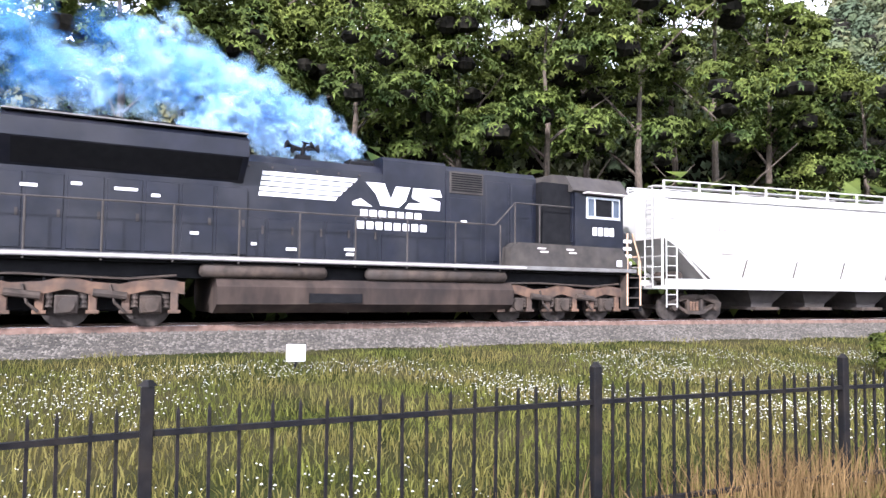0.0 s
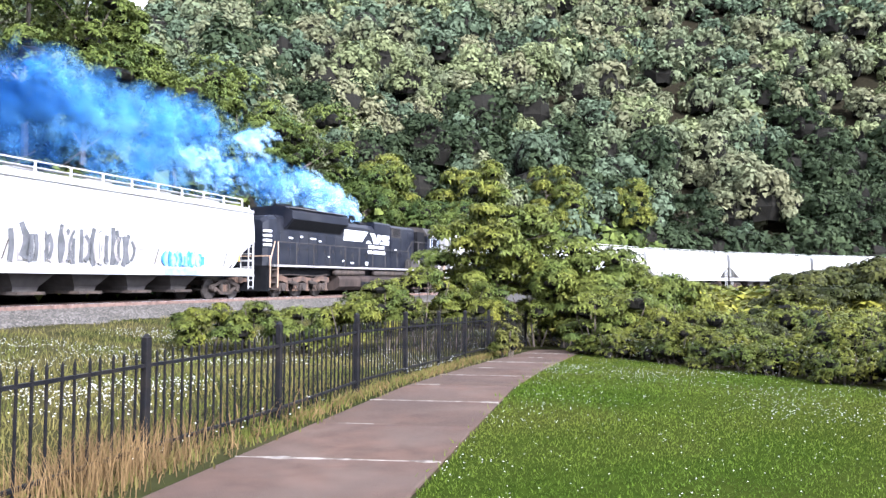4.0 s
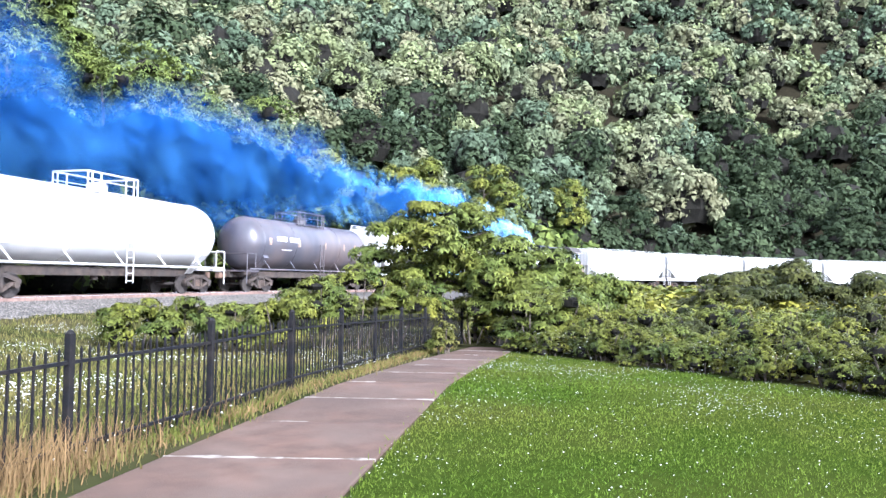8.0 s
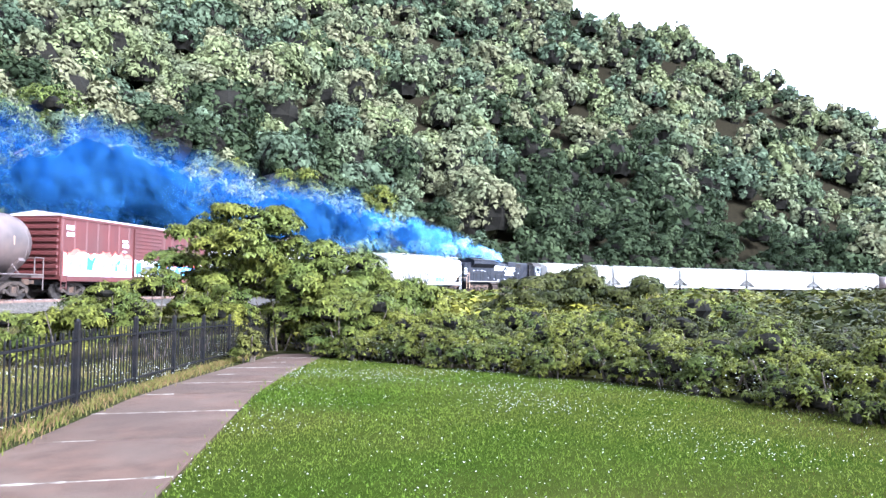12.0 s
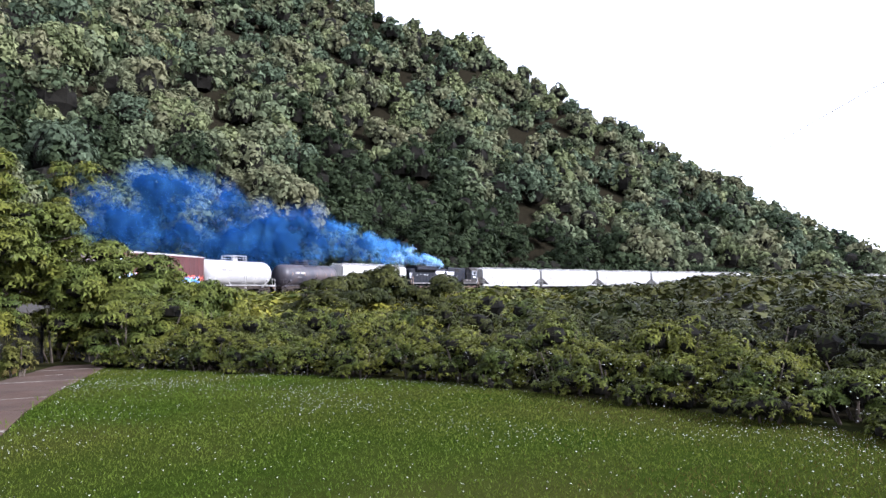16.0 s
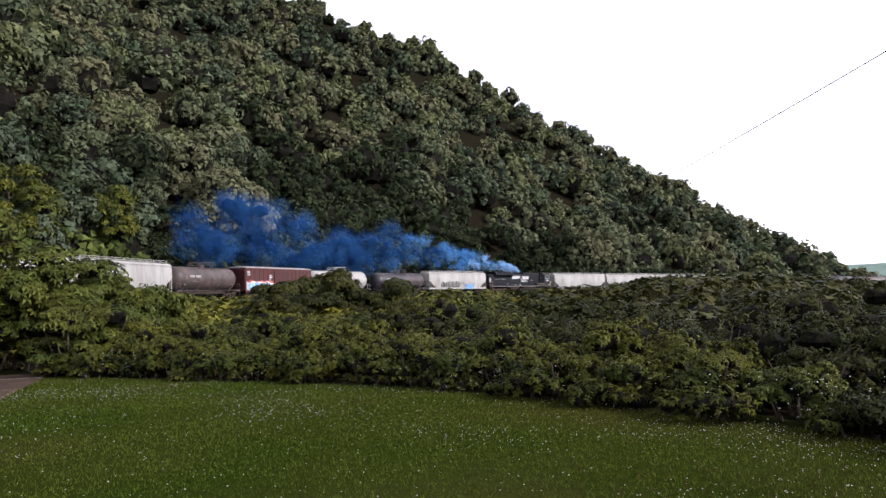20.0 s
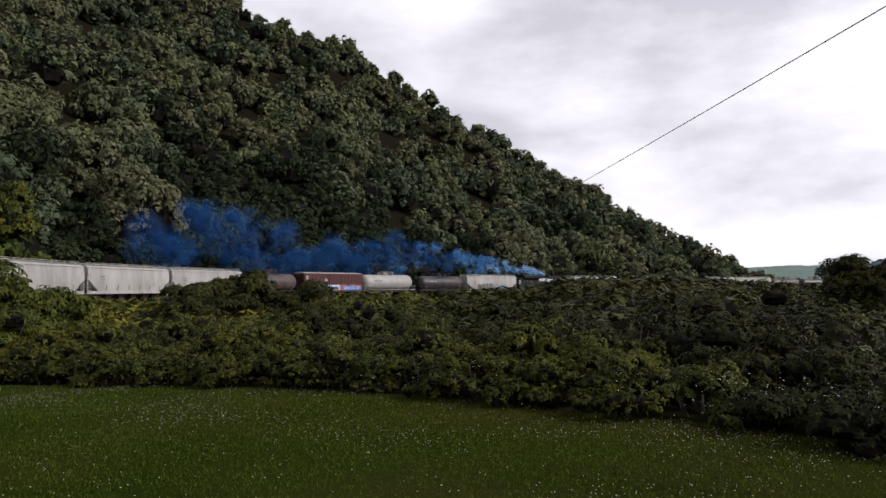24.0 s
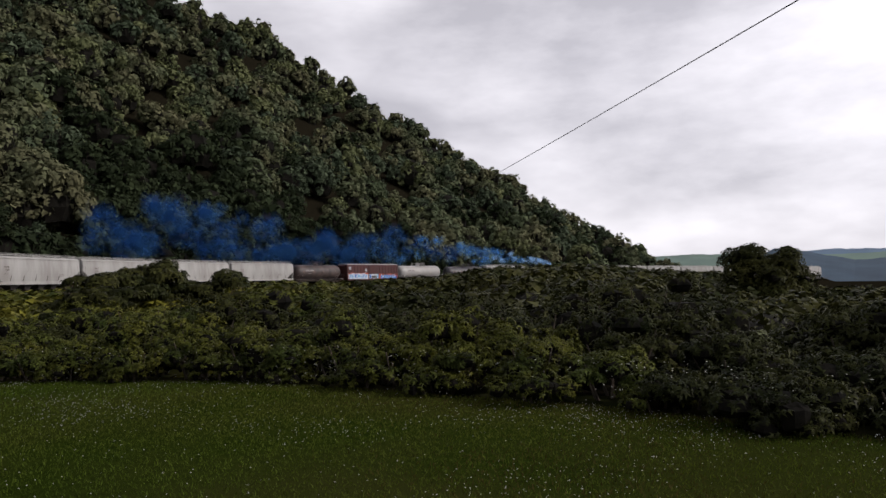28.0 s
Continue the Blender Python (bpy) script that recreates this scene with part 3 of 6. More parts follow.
def blades(name, p, height, width, mat, rng, lean=0.4, label="", category="", z=None):
    """Upright tapering blades of grass, each a bent pair of faces, joined."""
    n = len(p)
    z = ground_z(p[:, 0], p[:, 1]) if z is None else z
    a, h = rng.uniform(0, 2 * math.pi, n), height * rng.uniform(0.55, 1.25, n)
    w = width * rng.uniform(0.7, 1.3, n)
    tilt, ta = lean * rng.uniform(0, 1, n) * h, rng.uniform(0, 2 * math.pi, n)
    dx, dy = np.cos(a) * w / 2, np.sin(a) * w / 2
    base = np.stack([p[:, 0], p[:, 1], z], 1)
    tip = base + np.stack([np.cos(ta) * tilt, np.sin(ta) * tilt, h], 1)
    mid = base + np.stack([np.cos(ta) * tilt * 0.3, np.sin(ta) * tilt * 0.3, h * 0.55], 1)
    off = np.stack([dx, dy, 0 * dx], 1)
    v = np.stack([base - off, base + off, mid + off * 0.8, mid - off * 0.8, tip + off * 0.15, tip - off * 0.15], 1).reshape(-1, 3)
    i = np.arange(n)[:, None] * 6
    f = np.concatenate([i + np.array([[0, 1, 2, 3]]), i + np.array([[3, 2, 4, 5]])])
    ob = new(name, array_mesh(name, v, f, mat))
    return tagged(ob, label, category, kind="stuff")


def flecks(name, p, size, mat, rng, label, category):
    """Little flower heads: low domes of four faces."""
    n = len(p)
    s = size * rng.uniform(0.6, 1.3, n)
    ring = np.array([(1, 0, 0), (0, 1, 0), (-1, 0, 0), (0, -1, 0), (0, 0, 0.8)])
    a = rng.uniform(0, 6.3, n)
    c, sn = np.cos(a)[:, None], np.sin(a)[:, None]
    v = np.stack([ring[None, :, 0] * c - ring[None, :, 1] * sn, ring[None, :, 0] * sn + ring[None, :, 1] * c, np.repeat(ring[None, :, 2], n, 0)], -1) * s[:, None, None] + p[:, None]
    i = np.arange(n)[:, None] * 5
    f = np.concatenate([i + np.array([[k, (k + 1) % 4, 4]]) for k in range(4)])
    ob = new(name, array_mesh(name, v.reshape(-1, 3), f, mat))
    return tagged(ob, label, category, kind="stuff")


def build_grass():
    rng = np.random.default_rng(5)
    p = scatter(250000, on_lawn, (-1, -7), (17, 9), rng)
    d = np.hypot(p[:, 0], p[:, 1])
    p = p[(d > 2.2) & (rng.uniform(0, 1, len(p)) < np.clip(9 / d, 0.3, 1))]
    blades("lawn_grass", p, 0.036, 0.009, "blade", rng, 1.1, "short mown grass blades of the lawn", "grass")
    c = scatter(70000, on_lawn, (-1, -7), (17, 9), rng)
    patch = np.array([noise.noise(Vector((x * 0.45, y * 0.45, 3.1))) for x, y in c])
    c = c[rng.uniform(0, 1, len(c)) < 0.07 + 0.9 * np.clip(patch + 0.12 * np.clip((np.degrees(np.arctan2(c[:, 0], c[:, 1])) - 85) / 30, 0, 1), 0, 1)]
    z = ground_z(c[:, 0], c[:, 1]) + rng.uniform(0.025, 0.045, len(c))
    flecks("clover_flowers", np.column_stack([c, z]), 0.0064, "flower", rng, "small white clover flowers dotted over the lawn", "flowers")
    q = scatter(120000, on_lawn, (-1, -8), (15, 6), rng)
    bear = np.degrees(np.arctan2(q[:, 0], q[:, 1]))
    patch = np.array([noise.noise(Vector((x * 0.5, y * 0.5, 9.4))) for x, y in q])
    q = q[(np.hypot(q[:, 0], q[:, 1]) > 2.2) & (rng.uniform(0, 1, len(q)) < np.clip((bear - 84) / 38, 0, 0.8) * np.clip(0.6 + 1.2 * patch, 0.1, 1))]
    blades("dry_lawn_grass", q, 0.045, 0.009, "dry_lawn", rng, 1.2, "patches of sun-browned short grass in the lawn", "grass")
    e = scatter(9000, lambda x, y: (np.abs(y - path_edges(x)[1]) < 0.12), (-1, 0), (17.5, 10), rng)
    blades("path_edge_grass", e, 0.07, 0.012, "blade", rng, 1.2, "ragged grass overhanging the edge of the path", "grass")

    def behind(x, y):
        off, _ = track_offset(x, y)
        return (y > fence_y(x) - 0.15) & (off < -4.7 + 0.5 * np.sin(x * 1.7) * np.sin(y * 2.3))
    p = scatter(300000, behind, (-16, -2), (30, 32), rng)
    d = np.hypot(p[:, 0], p[:, 1])
    p = p[rng.uniform(0, 1, len(p)) < np.clip(8 / d, 0.15, 1)]
    blades("rough_grass", p, 0.13, 0.014, "rough_grass", rng, 0.9, "uncut yellow-green grass between fence and railway", "grass")
    c = scatter(110000, behind, (-14, 0), (26, 26), rng)
    patch = np.array([noise.noise(Vector((x * 0.35, y * 0.35, 8.1))) for x, y in c])
    off, _ = track_offset(c[:, 0], c[:, 1])
    c = c[(patch > -0.12) & (off < -6.5) & (rng.uniform(0, 1, len(c)) < 0.14 + 1.4 * np.clip(patch, 0, 1))]
    z = ground_z(c[:, 0], c[:, 1]) + rng.uniform(0.08, 0.19, len(c))
    flecks("daisies", np.column_stack([c, z]), 0.012, "flower", rng, "drifts of white wild flowers in the rough grass", "flowers")
    x = np.where(rng.uniform(0, 1, 5200) < 0.8, rng.normal(2.7, 0.55, 5200), rng.uniform(-2, 6, 5200))
    p = np.column_stack([x, fence_y(x) + rng.normal(-0.05, 0.22, 5200)])
    blades("dry_grass", p[:1100], 0.38, 0.007, "dry_grass", rng, 0.6, "tall dry golden grass growing through the fence", "grass")
    x = rng.uniform(0, 17, 5200)
    p = np.column_stack([x, fence_y(x) - 0.10 - np.abs(rng.normal(0, 0.17, 5200))])
    blades("fence_weeds", p[:2400], 0.10, 0.016, "rough_grass", rng, 0.8, "low weeds along the foot of the fence", "grass")
    p2 = p[::3]
    blades("fence_dead_grass", p2, 0.10, 0.012, "dry_grass", rng, 1.4, "dead brown grass along the edge of the path", "grass")


# ---- the railway ----
def build_track():
    rng = np.random.default_rng(3)
    prof = [(-5.4, -0.66), (-4.2, -0.48), (-2.9, -0.30), (-1.75, -0.16), (-0.75, -0.17), (0.75, -0.17), (1.75, -0.16), (2.6, -0.3), (3.8, -0.4)]
    s = np.arange(-150, 600, 1.0)
    x, y, h = np.interp(s, TS, TX), np.interp(s, TS, TY), np.interp(s, TS, TH)
    v = np.array([[(xx - o * math.sin(hh), yy + o * math.cos(hh), rail_z(ss) + z) for o, z in prof] for ss, xx, yy, hh in zip(s, x, y, h)])
    idx = np.arange(len(s) * len(prof)).reshape(len(s), len(prof))
    f = np.stack([idx[:-1, :-1], idx[1:, :-1], idx[1:, 1:], idx[:-1, 1:]], -1).reshape(-1, 4)
    bed = new("ballast_bed", array_mesh("ballast_bed", v.reshape(-1, 3), f, "ballast", True))
    tagged(bed, "grey crushed stone ballast under the railway track", "ballast", kind="structure")
    n = 40000
    ss, oo = rng.uniform(-8, 62, n), -rng.uniform(0.9, 5.3, n)
    xx, yy, hh = np.interp(ss, TS, TX), np.interp(ss, TS, TY), np.interp(ss, TS, TH)
    zz = np.interp(oo, [q[0] for q in prof], [q[1] for q in prof]) + 0.70
    c = np.stack([xx - oo * np.sin(hh), yy + oo * np.cos(hh), zz], 1)
    octa = np.array([(1, 0, 0), (0, 1, 0), (-1, 0, 0), (0, -1, 0), (0, 0, 0.8), (0, 0, -0.8)])
    size = rng.uniform(0.022, 0.055, n)
    v = octa[None] * (size[:, None, None] * rng.uniform(0.7, 1.3, (n, 6, 1))) + c[:, None]
    i = np.arange(n)[:, None] * 6
    f = np.concatenate([i + np.array([[k, (k + 1) % 4, 4]]) for k in range(4)])
    stones = new("ballast_stones", array_mesh("ballast_stones", v.reshape(-1, 3), f, "stone"))
    tagged(stones, "loose grey and brownish ballast stones beside the rails", "stones", kind="stuff")
    for side in (-0.75, 0.75):
        for name, mat, w, z0, z1 in (("rail", "rail", 0.045, -0.17, -0.012), ("rail_head", "rail_top", 0.036, -0.02, 0.0)):
            v, k = [], []
            for ss in np.arange(-150, 600, 2.0):
                for o, z in ((-w, z0), (-w, z1), (w, z1), (w, z0)):
                    v.append(on_track(ss, side + o, z)[0])
            m = len(v) // 4
            idx = np.arange(m * 4).reshape(m, 4)
            f = np.concatenate([np.stack([idx[:-1, j], idx[1:, j], idx[1:, (j + 1) % 4], idx[:-1, (j + 1) % 4]], -1) for j in range(3)])
            ob = new(name, array_mesh(name, v, f, mat))
            if name == "rail":
                keep = tagged(ob, "steel rail with rusty web and polished head", "rail", "rails of the track", "structure")
            else:
                ob.parent = keep
    bm = new_bm()
    box(bm, -0.11, 0.11, -1.3, 1.3, -0.36, -0.155, 0.012)
    first = None
    for i in range(300):
        ss = -40 + i * 0.55
        p, h = on_track(ss)
        if first is None:
            first = part("railway_tie", bm, "tie")
            tagged(first, "weathered timber railway tie half sunk in ballast", "railway tie", "ties under the rails")
            first.matrix_world = Matrix.Translation(p) @ Matrix.Rotation(h, 4, "Z")
        else:
            ob = first.copy()
            scene.collection.objects.link(ob)
            ob.matrix_world = Matrix.Translation(p) @ Matrix.Rotation(h + rng.normal(0, 0.01), 4, "Z")


# ---- the path and the fence ----
def build_path():
    base = tagged(new("path"), "worn pinkish concrete footpath with pale joints and cracks", "path", kind="structure")

    def resample(line, n):
        line = np.array(line)
        d = np.concatenate([[0], np.cumsum(np.hypot(*np.diff(line, axis=0).T))])
        t = np.linspace(0, d[-1], n)
        return np.stack([np.interp(t, d, line[:, 0]), np.interp(t, d, line[:, 1])], 1)
    count = 15
    a, b = resample(PATH_L, count + 1), resample(PATH_R, count + 1)
    rng = np.random.default_rng(8)
    for i in range(count):
        bm = new_bm()
        q = [a[i] + (a[i + 1] - a[i]) * 0.006, b[i] + (b[i + 1] - b[i]) * 0.006, b[i] + (b[i + 1] - b[i]) * 0.994, a[i] + (a[i + 1] - a[i]) * 0.994]
        sections = []
        k = 8
        lift = 0.025 + rng.uniform(-0.006, 0.006)
        for j in range(k + 1):
            t = j / k
            e0, e1 = q[0] * (1 - t) + q[3] * t, q[1] * (1 - t) + q[2] * t
            z0, z1 = float(ground_z(*e0)) + lift, float(ground_z(*e1)) + lift
            sections.append([(e0[0], e0[1], z0 - 0.1), (e0[0], e0[1], z0 - 0.006), (*(e0 * 0.99 + e1 * 0.01), z0), (*(e0 * 0.01 + e1 * 0.99), z1), (e1[0], e1[1], z1 - 0.006), (e1[0], e1[1], z1 - 0.1)])
        loft(bm, sections)
        part("slab", bm, "concrete", base)
    for i in range(1, count):
        bm = new_bm()
        e0, e1 = a[i], b[i]
        u = (a[min(i + 1, count)] - a[i])
        u = u / np.hypot(*u)
        lim0, lim1 = sorted(rng.uniform(0, 1, 2)) if i % 2 else (0.0, 1.0)
        sections = []
        for t in np.linspace(lim0, lim1, 14):
            c = e0 * (1 - t) + e1 * t
            w = 0.003 + 0.10 * max(0.0, noise.noise(Vector((t * 7, i * 3.3, 0))) - 0.08)
            z = float(ground_z(*c)) + 0.0285
            sections.append([(*(c - u * w), z), (*(c + u * w), z), (*(c + u * w), z - 0.03), (*(c - u * w), z - 0.03)])
        loft(bm, sections)
        part("joint_patch", bm, "joint", base, "pale mortar joint")


def build_fence():
    """Black steel picket fence; each panel is a thing between two posts."""
    picket_bm = new_bm()
    box(picket_bm, -0.0085, 0.0085, -0.0085, 0.0085, 0.06, 0.96)
    tip = [picket_bm.verts.new((x, y, 0.96)) for x, y in ((-0.0085, -0.0085), (0.0085, -0.0085), (0.0085, 0.0085), (-0.0085, 0.0085))]
    apex = picket_bm.verts.new((0, 0, 1.0))
    for i in range(4):
        picket_bm.faces.new((tip[i], tip[(i + 1) % 4], apex))
    picket_mesh = bpy.data.meshes.new("picket")
    picket_bm.to_mesh(picket_mesh)
    picket_bm.free()
    picket_mesh.materials.append(M["iron"])
    rng = random.Random(4)
    for i, (p, q) in enumerate(zip(FENCE, FENCE[1:])):
        p, q = Vector((*p, 0)), Vector((*q, 0))
        p.z, q.z = float(ground_z(p.x, p.y)), float(ground_z(q.x, q.y))
        ang, length = math.atan2(q.y - p.y, q.x - p.x), (q - p).xy.length
        slope = (q.z - p.z) / length
        e = thing("picket_fence", "black wrought steel picket fence panel beside the path", "fence", "fence along the path", Matrix.Translation(p) @ Matrix.Rotation(ang, 4, "Z"))
        post = part("post", rod(box(new_bm(), -0.032, 0.032, -0.032, 0.032, -0.25, 1.10, 0.004), (0, 0, 1.10), (0, 0, 1.13), 0.05, 4, 0.02), "iron", e)
        part("post_base", box(new_bm(), -0.05, 0.05, -0.05, 0.05, -0.02, 0.03), "iron", post)
        for z in (0.16, 0.86):
            bm = new_bm()
            loft(bm, [[(x, dy, z + slope * x + dz) for dy, dz in ((-0.019, -0.015), (0.019, -0.015), (0.019, 0.015), (-0.019, 0.015))] for x in (0.03, length - 0.03)])
            part("rail", bm, "iron", e)
        n = 17
        for k in range(n):
            x = (k + 1) * length / (n + 1)
            ob = new("picket", picket_mesh)
            ob.parent = e
            ob.location = (x, rng.uniform(-0.002, 0.002), slope * x)
            ob.rotation_euler = (rng.uniform(-0.012, 0.012), rng.uniform(-0.012, 0.012), 0)
    x, y = FENCE[-1]
    e = thing("fence_end_post", "black square steel end post of the fence", "fence post", "fence along the path", pose(x, y, float(ground_z(x, y))))
    part("post", box(new_bm(), -0.032, 0.032, -0.032, 0.032, -0.25, 1.12, 0.004), "iron", e)


# ---- woods, trees and bushes ----
def leaf_quads(c, nrm, size, rng, long=1.5, corners=4):
    """Diamond leaves (or leaf sprays) at c, facing nrm."""
    n = len(c)
    nrm = nrm / np.maximum(np.linalg.norm(nrm, axis=1, keepdims=True), 1e-6)
    r = rng.normal(0, 1, (n, 3))
    u = np.cross(nrm, r)
    u /= np.maximum(np.linalg.norm(u, axis=1, keepdims=True), 1e-6)
    w = np.cross(nrm, u)
    s = size * rng.uniform(0.6, 1.4, (n, 1))
    if corners == 3:
        v = np.stack([c + u * s * long, c - u * s * 0.7 + w * s * 1.05, c - u * s * 0.7 - w * s * 1.05], 1)
        return v.reshape(-1, 3), np.arange(n * 3).reshape(n, 3)
    v = np.stack([c + u * s * long, c + w * s * 0.62 + nrm * s * 0.12, c - u * s * long * 0.8, c - w * s * 0.62 + nrm * s * 0.12], 1)
    return v.reshape(-1, 3), np.arange(n * 4).reshape(n, 4)


def leaf_sprays(c, nrm, size, rng, k=5):
    """Whorls of k drooping pointed leaves on each shoot tip."""
    n = len(c)
    axis = nrm / np.maximum(np.linalg.norm(nrm, axis=1, keepdims=True), 1e-6) + np.array([0, 0, 0.55])
    axis /= np.maximum(np.linalg.norm(axis, axis=1, keepdims=True), 1e-6)
    u = np.cross(axis, rng.normal(0, 1, (n, 3)))
    u /= np.maximum(np.linalg.norm(u, axis=1, keepdims=True), 1e-6)
    w = np.cross(axis, u)
    out = []
    for j in range(k):
        a = 2 * math.pi * j / k + rng.uniform(-0.35, 0.35, (n, 1))
        d, side = u * np.cos(a) + w * np.sin(a), w * np.cos(a) - u * np.sin(a)
        ln = size * rng.uniform(0.7, 1.3, (n, 1))
        mid = c + d * ln * 0.5 + axis * ln * 0.10
        out.append(np.stack([c, mid + side * ln * 0.21, c + d * ln - axis * ln * rng.uniform(0.05, 0.55, (n, 1)), mid - side * ln * 0.21], 1))
    v = np.stack(out, 1).reshape(-1, 3)
    return v, np.arange(len(v)).reshape(-1, 4)


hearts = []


# adds the dark cores that stand for shade inside a crown
def add_inner_shade(parent, lift):
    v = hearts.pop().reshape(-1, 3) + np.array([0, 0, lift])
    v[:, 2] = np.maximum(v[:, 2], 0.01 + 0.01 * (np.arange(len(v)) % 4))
    ob = new("inner_growth", array_mesh("inner_growth", v, np.arange(len(v)).reshape(-1, 4), "twig_shade"))
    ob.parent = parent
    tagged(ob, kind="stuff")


def crown_points(rng, n, radius, height, lumps, lump_r, flat=0.82, core=0.0, ruffle=0.26, under=-0.7):
    """Points of a crown built of lumps, with the directions in which they face."""
    th, ph = rng.uniform(0, 2 * math.pi, lumps), np.arccos(rng.uniform(-0.45, 1, lumps))
    k = rng.uniform(0.55, 1.0, lumps)
    centre = np.stack([np.cos(th) * np.sin(ph) * radius * k, np.sin(th) * np.sin(ph) * radius * k, np.cos(ph) * height * k], 1)
    which = rng.integers(0, lumps, n)
    d = rng.normal(0, 1, (n, 3))
    d /= np.linalg.norm(d, axis=1, keepdims=True)
    d[:, 2] = np.where(d[:, 2] < under, -d[:, 2], d[:, 2])
    rr = lump_r * rng.uniform(0.5, 1.35, lumps)[which] * rng.uniform(0.74, 1.06, n)
    rr *= 1 + 0.09 * np.sin(4.0 * d + rng.uniform(0, 6.3, (lumps, 3))[which]).sum(1)
    p = centre[which] + d * rr[:, None] * np.array([1, 1, flat])
    nrm = d + rng.normal(0, ruffle, (n, 3)) + np.array([0, 0, 0.2])
    # a near-black core in each lump, its colour standing for shade between leaves
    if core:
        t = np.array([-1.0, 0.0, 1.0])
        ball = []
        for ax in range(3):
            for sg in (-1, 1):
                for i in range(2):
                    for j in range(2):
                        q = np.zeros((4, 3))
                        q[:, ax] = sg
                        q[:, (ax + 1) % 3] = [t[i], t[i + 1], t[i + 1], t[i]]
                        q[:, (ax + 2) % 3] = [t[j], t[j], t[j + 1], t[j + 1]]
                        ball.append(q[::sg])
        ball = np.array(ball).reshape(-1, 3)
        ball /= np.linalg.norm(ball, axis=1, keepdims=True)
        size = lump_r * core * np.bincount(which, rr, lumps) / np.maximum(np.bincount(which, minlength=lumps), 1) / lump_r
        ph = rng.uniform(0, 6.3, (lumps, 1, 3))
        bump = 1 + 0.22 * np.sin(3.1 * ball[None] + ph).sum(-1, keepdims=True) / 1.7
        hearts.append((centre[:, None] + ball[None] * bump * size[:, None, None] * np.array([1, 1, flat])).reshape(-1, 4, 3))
    return p, nrm


def canopy(rng, n, radius, height, lumps, lump_r, size, core=0.72):
    """A domed crown of small leafy clumps round a near-black shade core, and its count of leaf faces."""
    v = leaf_quads(*crown_points(rng, n, radius, height, lumps, lump_r, 0.85, 0.0, 0.15), size, rng, 1.0, 3)[0]
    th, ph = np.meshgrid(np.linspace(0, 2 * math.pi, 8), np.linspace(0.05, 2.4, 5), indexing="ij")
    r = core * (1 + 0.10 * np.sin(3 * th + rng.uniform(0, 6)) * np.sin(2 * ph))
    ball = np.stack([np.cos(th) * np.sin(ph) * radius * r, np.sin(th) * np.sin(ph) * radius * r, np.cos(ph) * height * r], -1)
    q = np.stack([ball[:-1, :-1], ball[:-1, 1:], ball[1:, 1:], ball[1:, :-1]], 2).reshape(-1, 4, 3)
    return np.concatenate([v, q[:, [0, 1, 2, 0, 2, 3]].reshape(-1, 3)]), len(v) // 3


def build_far_woods():
    """The wooded hillside beyond the railway: thousands of crowns, uncountable, in one mesh."""
    rng = np.random.default_rng(11)
    temps = [[canopy(rng, n, 4.5, 4.9, lumps, r, size) for i in range(8)] for n, lumps, r, size in ((5000, 44, 1.4, 0.21), (2500, 40, 1.45, 0.30), (1050, 34, 1.55, 0.47), (480, 26, 1.65, 0.70))]
    verts = []
    for b in np.arange(-30, 119.5, 0.95):
        d = 62.0
        while d < 470:
            bb = b + rng.uniform(-0.5, 0.5) * 60 / d * 2.0
            dd = d + rng.uniform(-2.5, 2.5)
            d += 6.6 + d * 0.016
            if rng.uniform() > min(1.0, dd / 700 + 0.13):
                continue
            x, y = dd * math.sin(math.radians(bb)), dd * math.cos(math.radians(bb))
            verts.append((x, y))
    p = np.array(verts)
    off, s = track_offset(p[:, 0], p[:, 1])
    p, off = p[off > 11], off[off > 11]
    d = np.hypot(p[:, 0], p[:, 1])
    crest = np.interp(np.degrees(np.arctan2(p[:, 0], p[:, 1])), [c[0] for c in CREST_D], [c[1] for c in CREST_D])
    keep = d < crest + 14
    p, d = p[keep], d[keep]
    z = ground_z(p[:, 0], p[:, 1])
    out, slot = [], []
    for (x, y), zz, dist, rim in zip(p, z, d, crest[keep]):
        t, lit = temps[0 if dist < 100 else 1 if dist < 165 else 2 if dist < 260 else 3][rng.integers(8)]
        a, k = rng.uniform(0, 6.3), rng.uniform(0.68, 1.3)
        c, sn = math.cos(a) * k, math.sin(a) * k
        hk = k * rng.uniform(0.85, 1.2)
        v = np.stack([t[:, 0] * c - t[:, 1] * sn + x, t[:, 0] * sn + t[:, 1] * c + y, t[:, 2] * hk + zz + rng.uniform(1.2, 5.6) * k - (0.8 if dist > rim - 30 else 0.0)], 1)
        out.append(v)
        bear = math.degrees(math.atan2(x, y))
        # far upper slope turns yellower: sunlight and haze put into leaf colour
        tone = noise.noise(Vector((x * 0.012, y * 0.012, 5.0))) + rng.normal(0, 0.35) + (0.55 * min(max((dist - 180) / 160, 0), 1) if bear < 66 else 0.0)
        # the shaded hollow at the hill's foot, painted with dark leaves
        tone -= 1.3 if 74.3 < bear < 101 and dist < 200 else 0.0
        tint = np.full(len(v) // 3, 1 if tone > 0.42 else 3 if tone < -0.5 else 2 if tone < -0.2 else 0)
        # core faces take the painted gap shade
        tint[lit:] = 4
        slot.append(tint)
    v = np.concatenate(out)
    ob = new("hillside_woods", array_mesh("hillside_woods", v, np.arange(len(v)).reshape(-1, 3), "leaf_far", False, ["leaf_far", "leaf_far_yellow", "leaf_far_blue", "leaf_far_dark_shade", "twig_shade"], np.concatenate(slot)))
    tagged(ob, "dense mixed green summer woods covering the mountainside", "woods", kind="stuff")


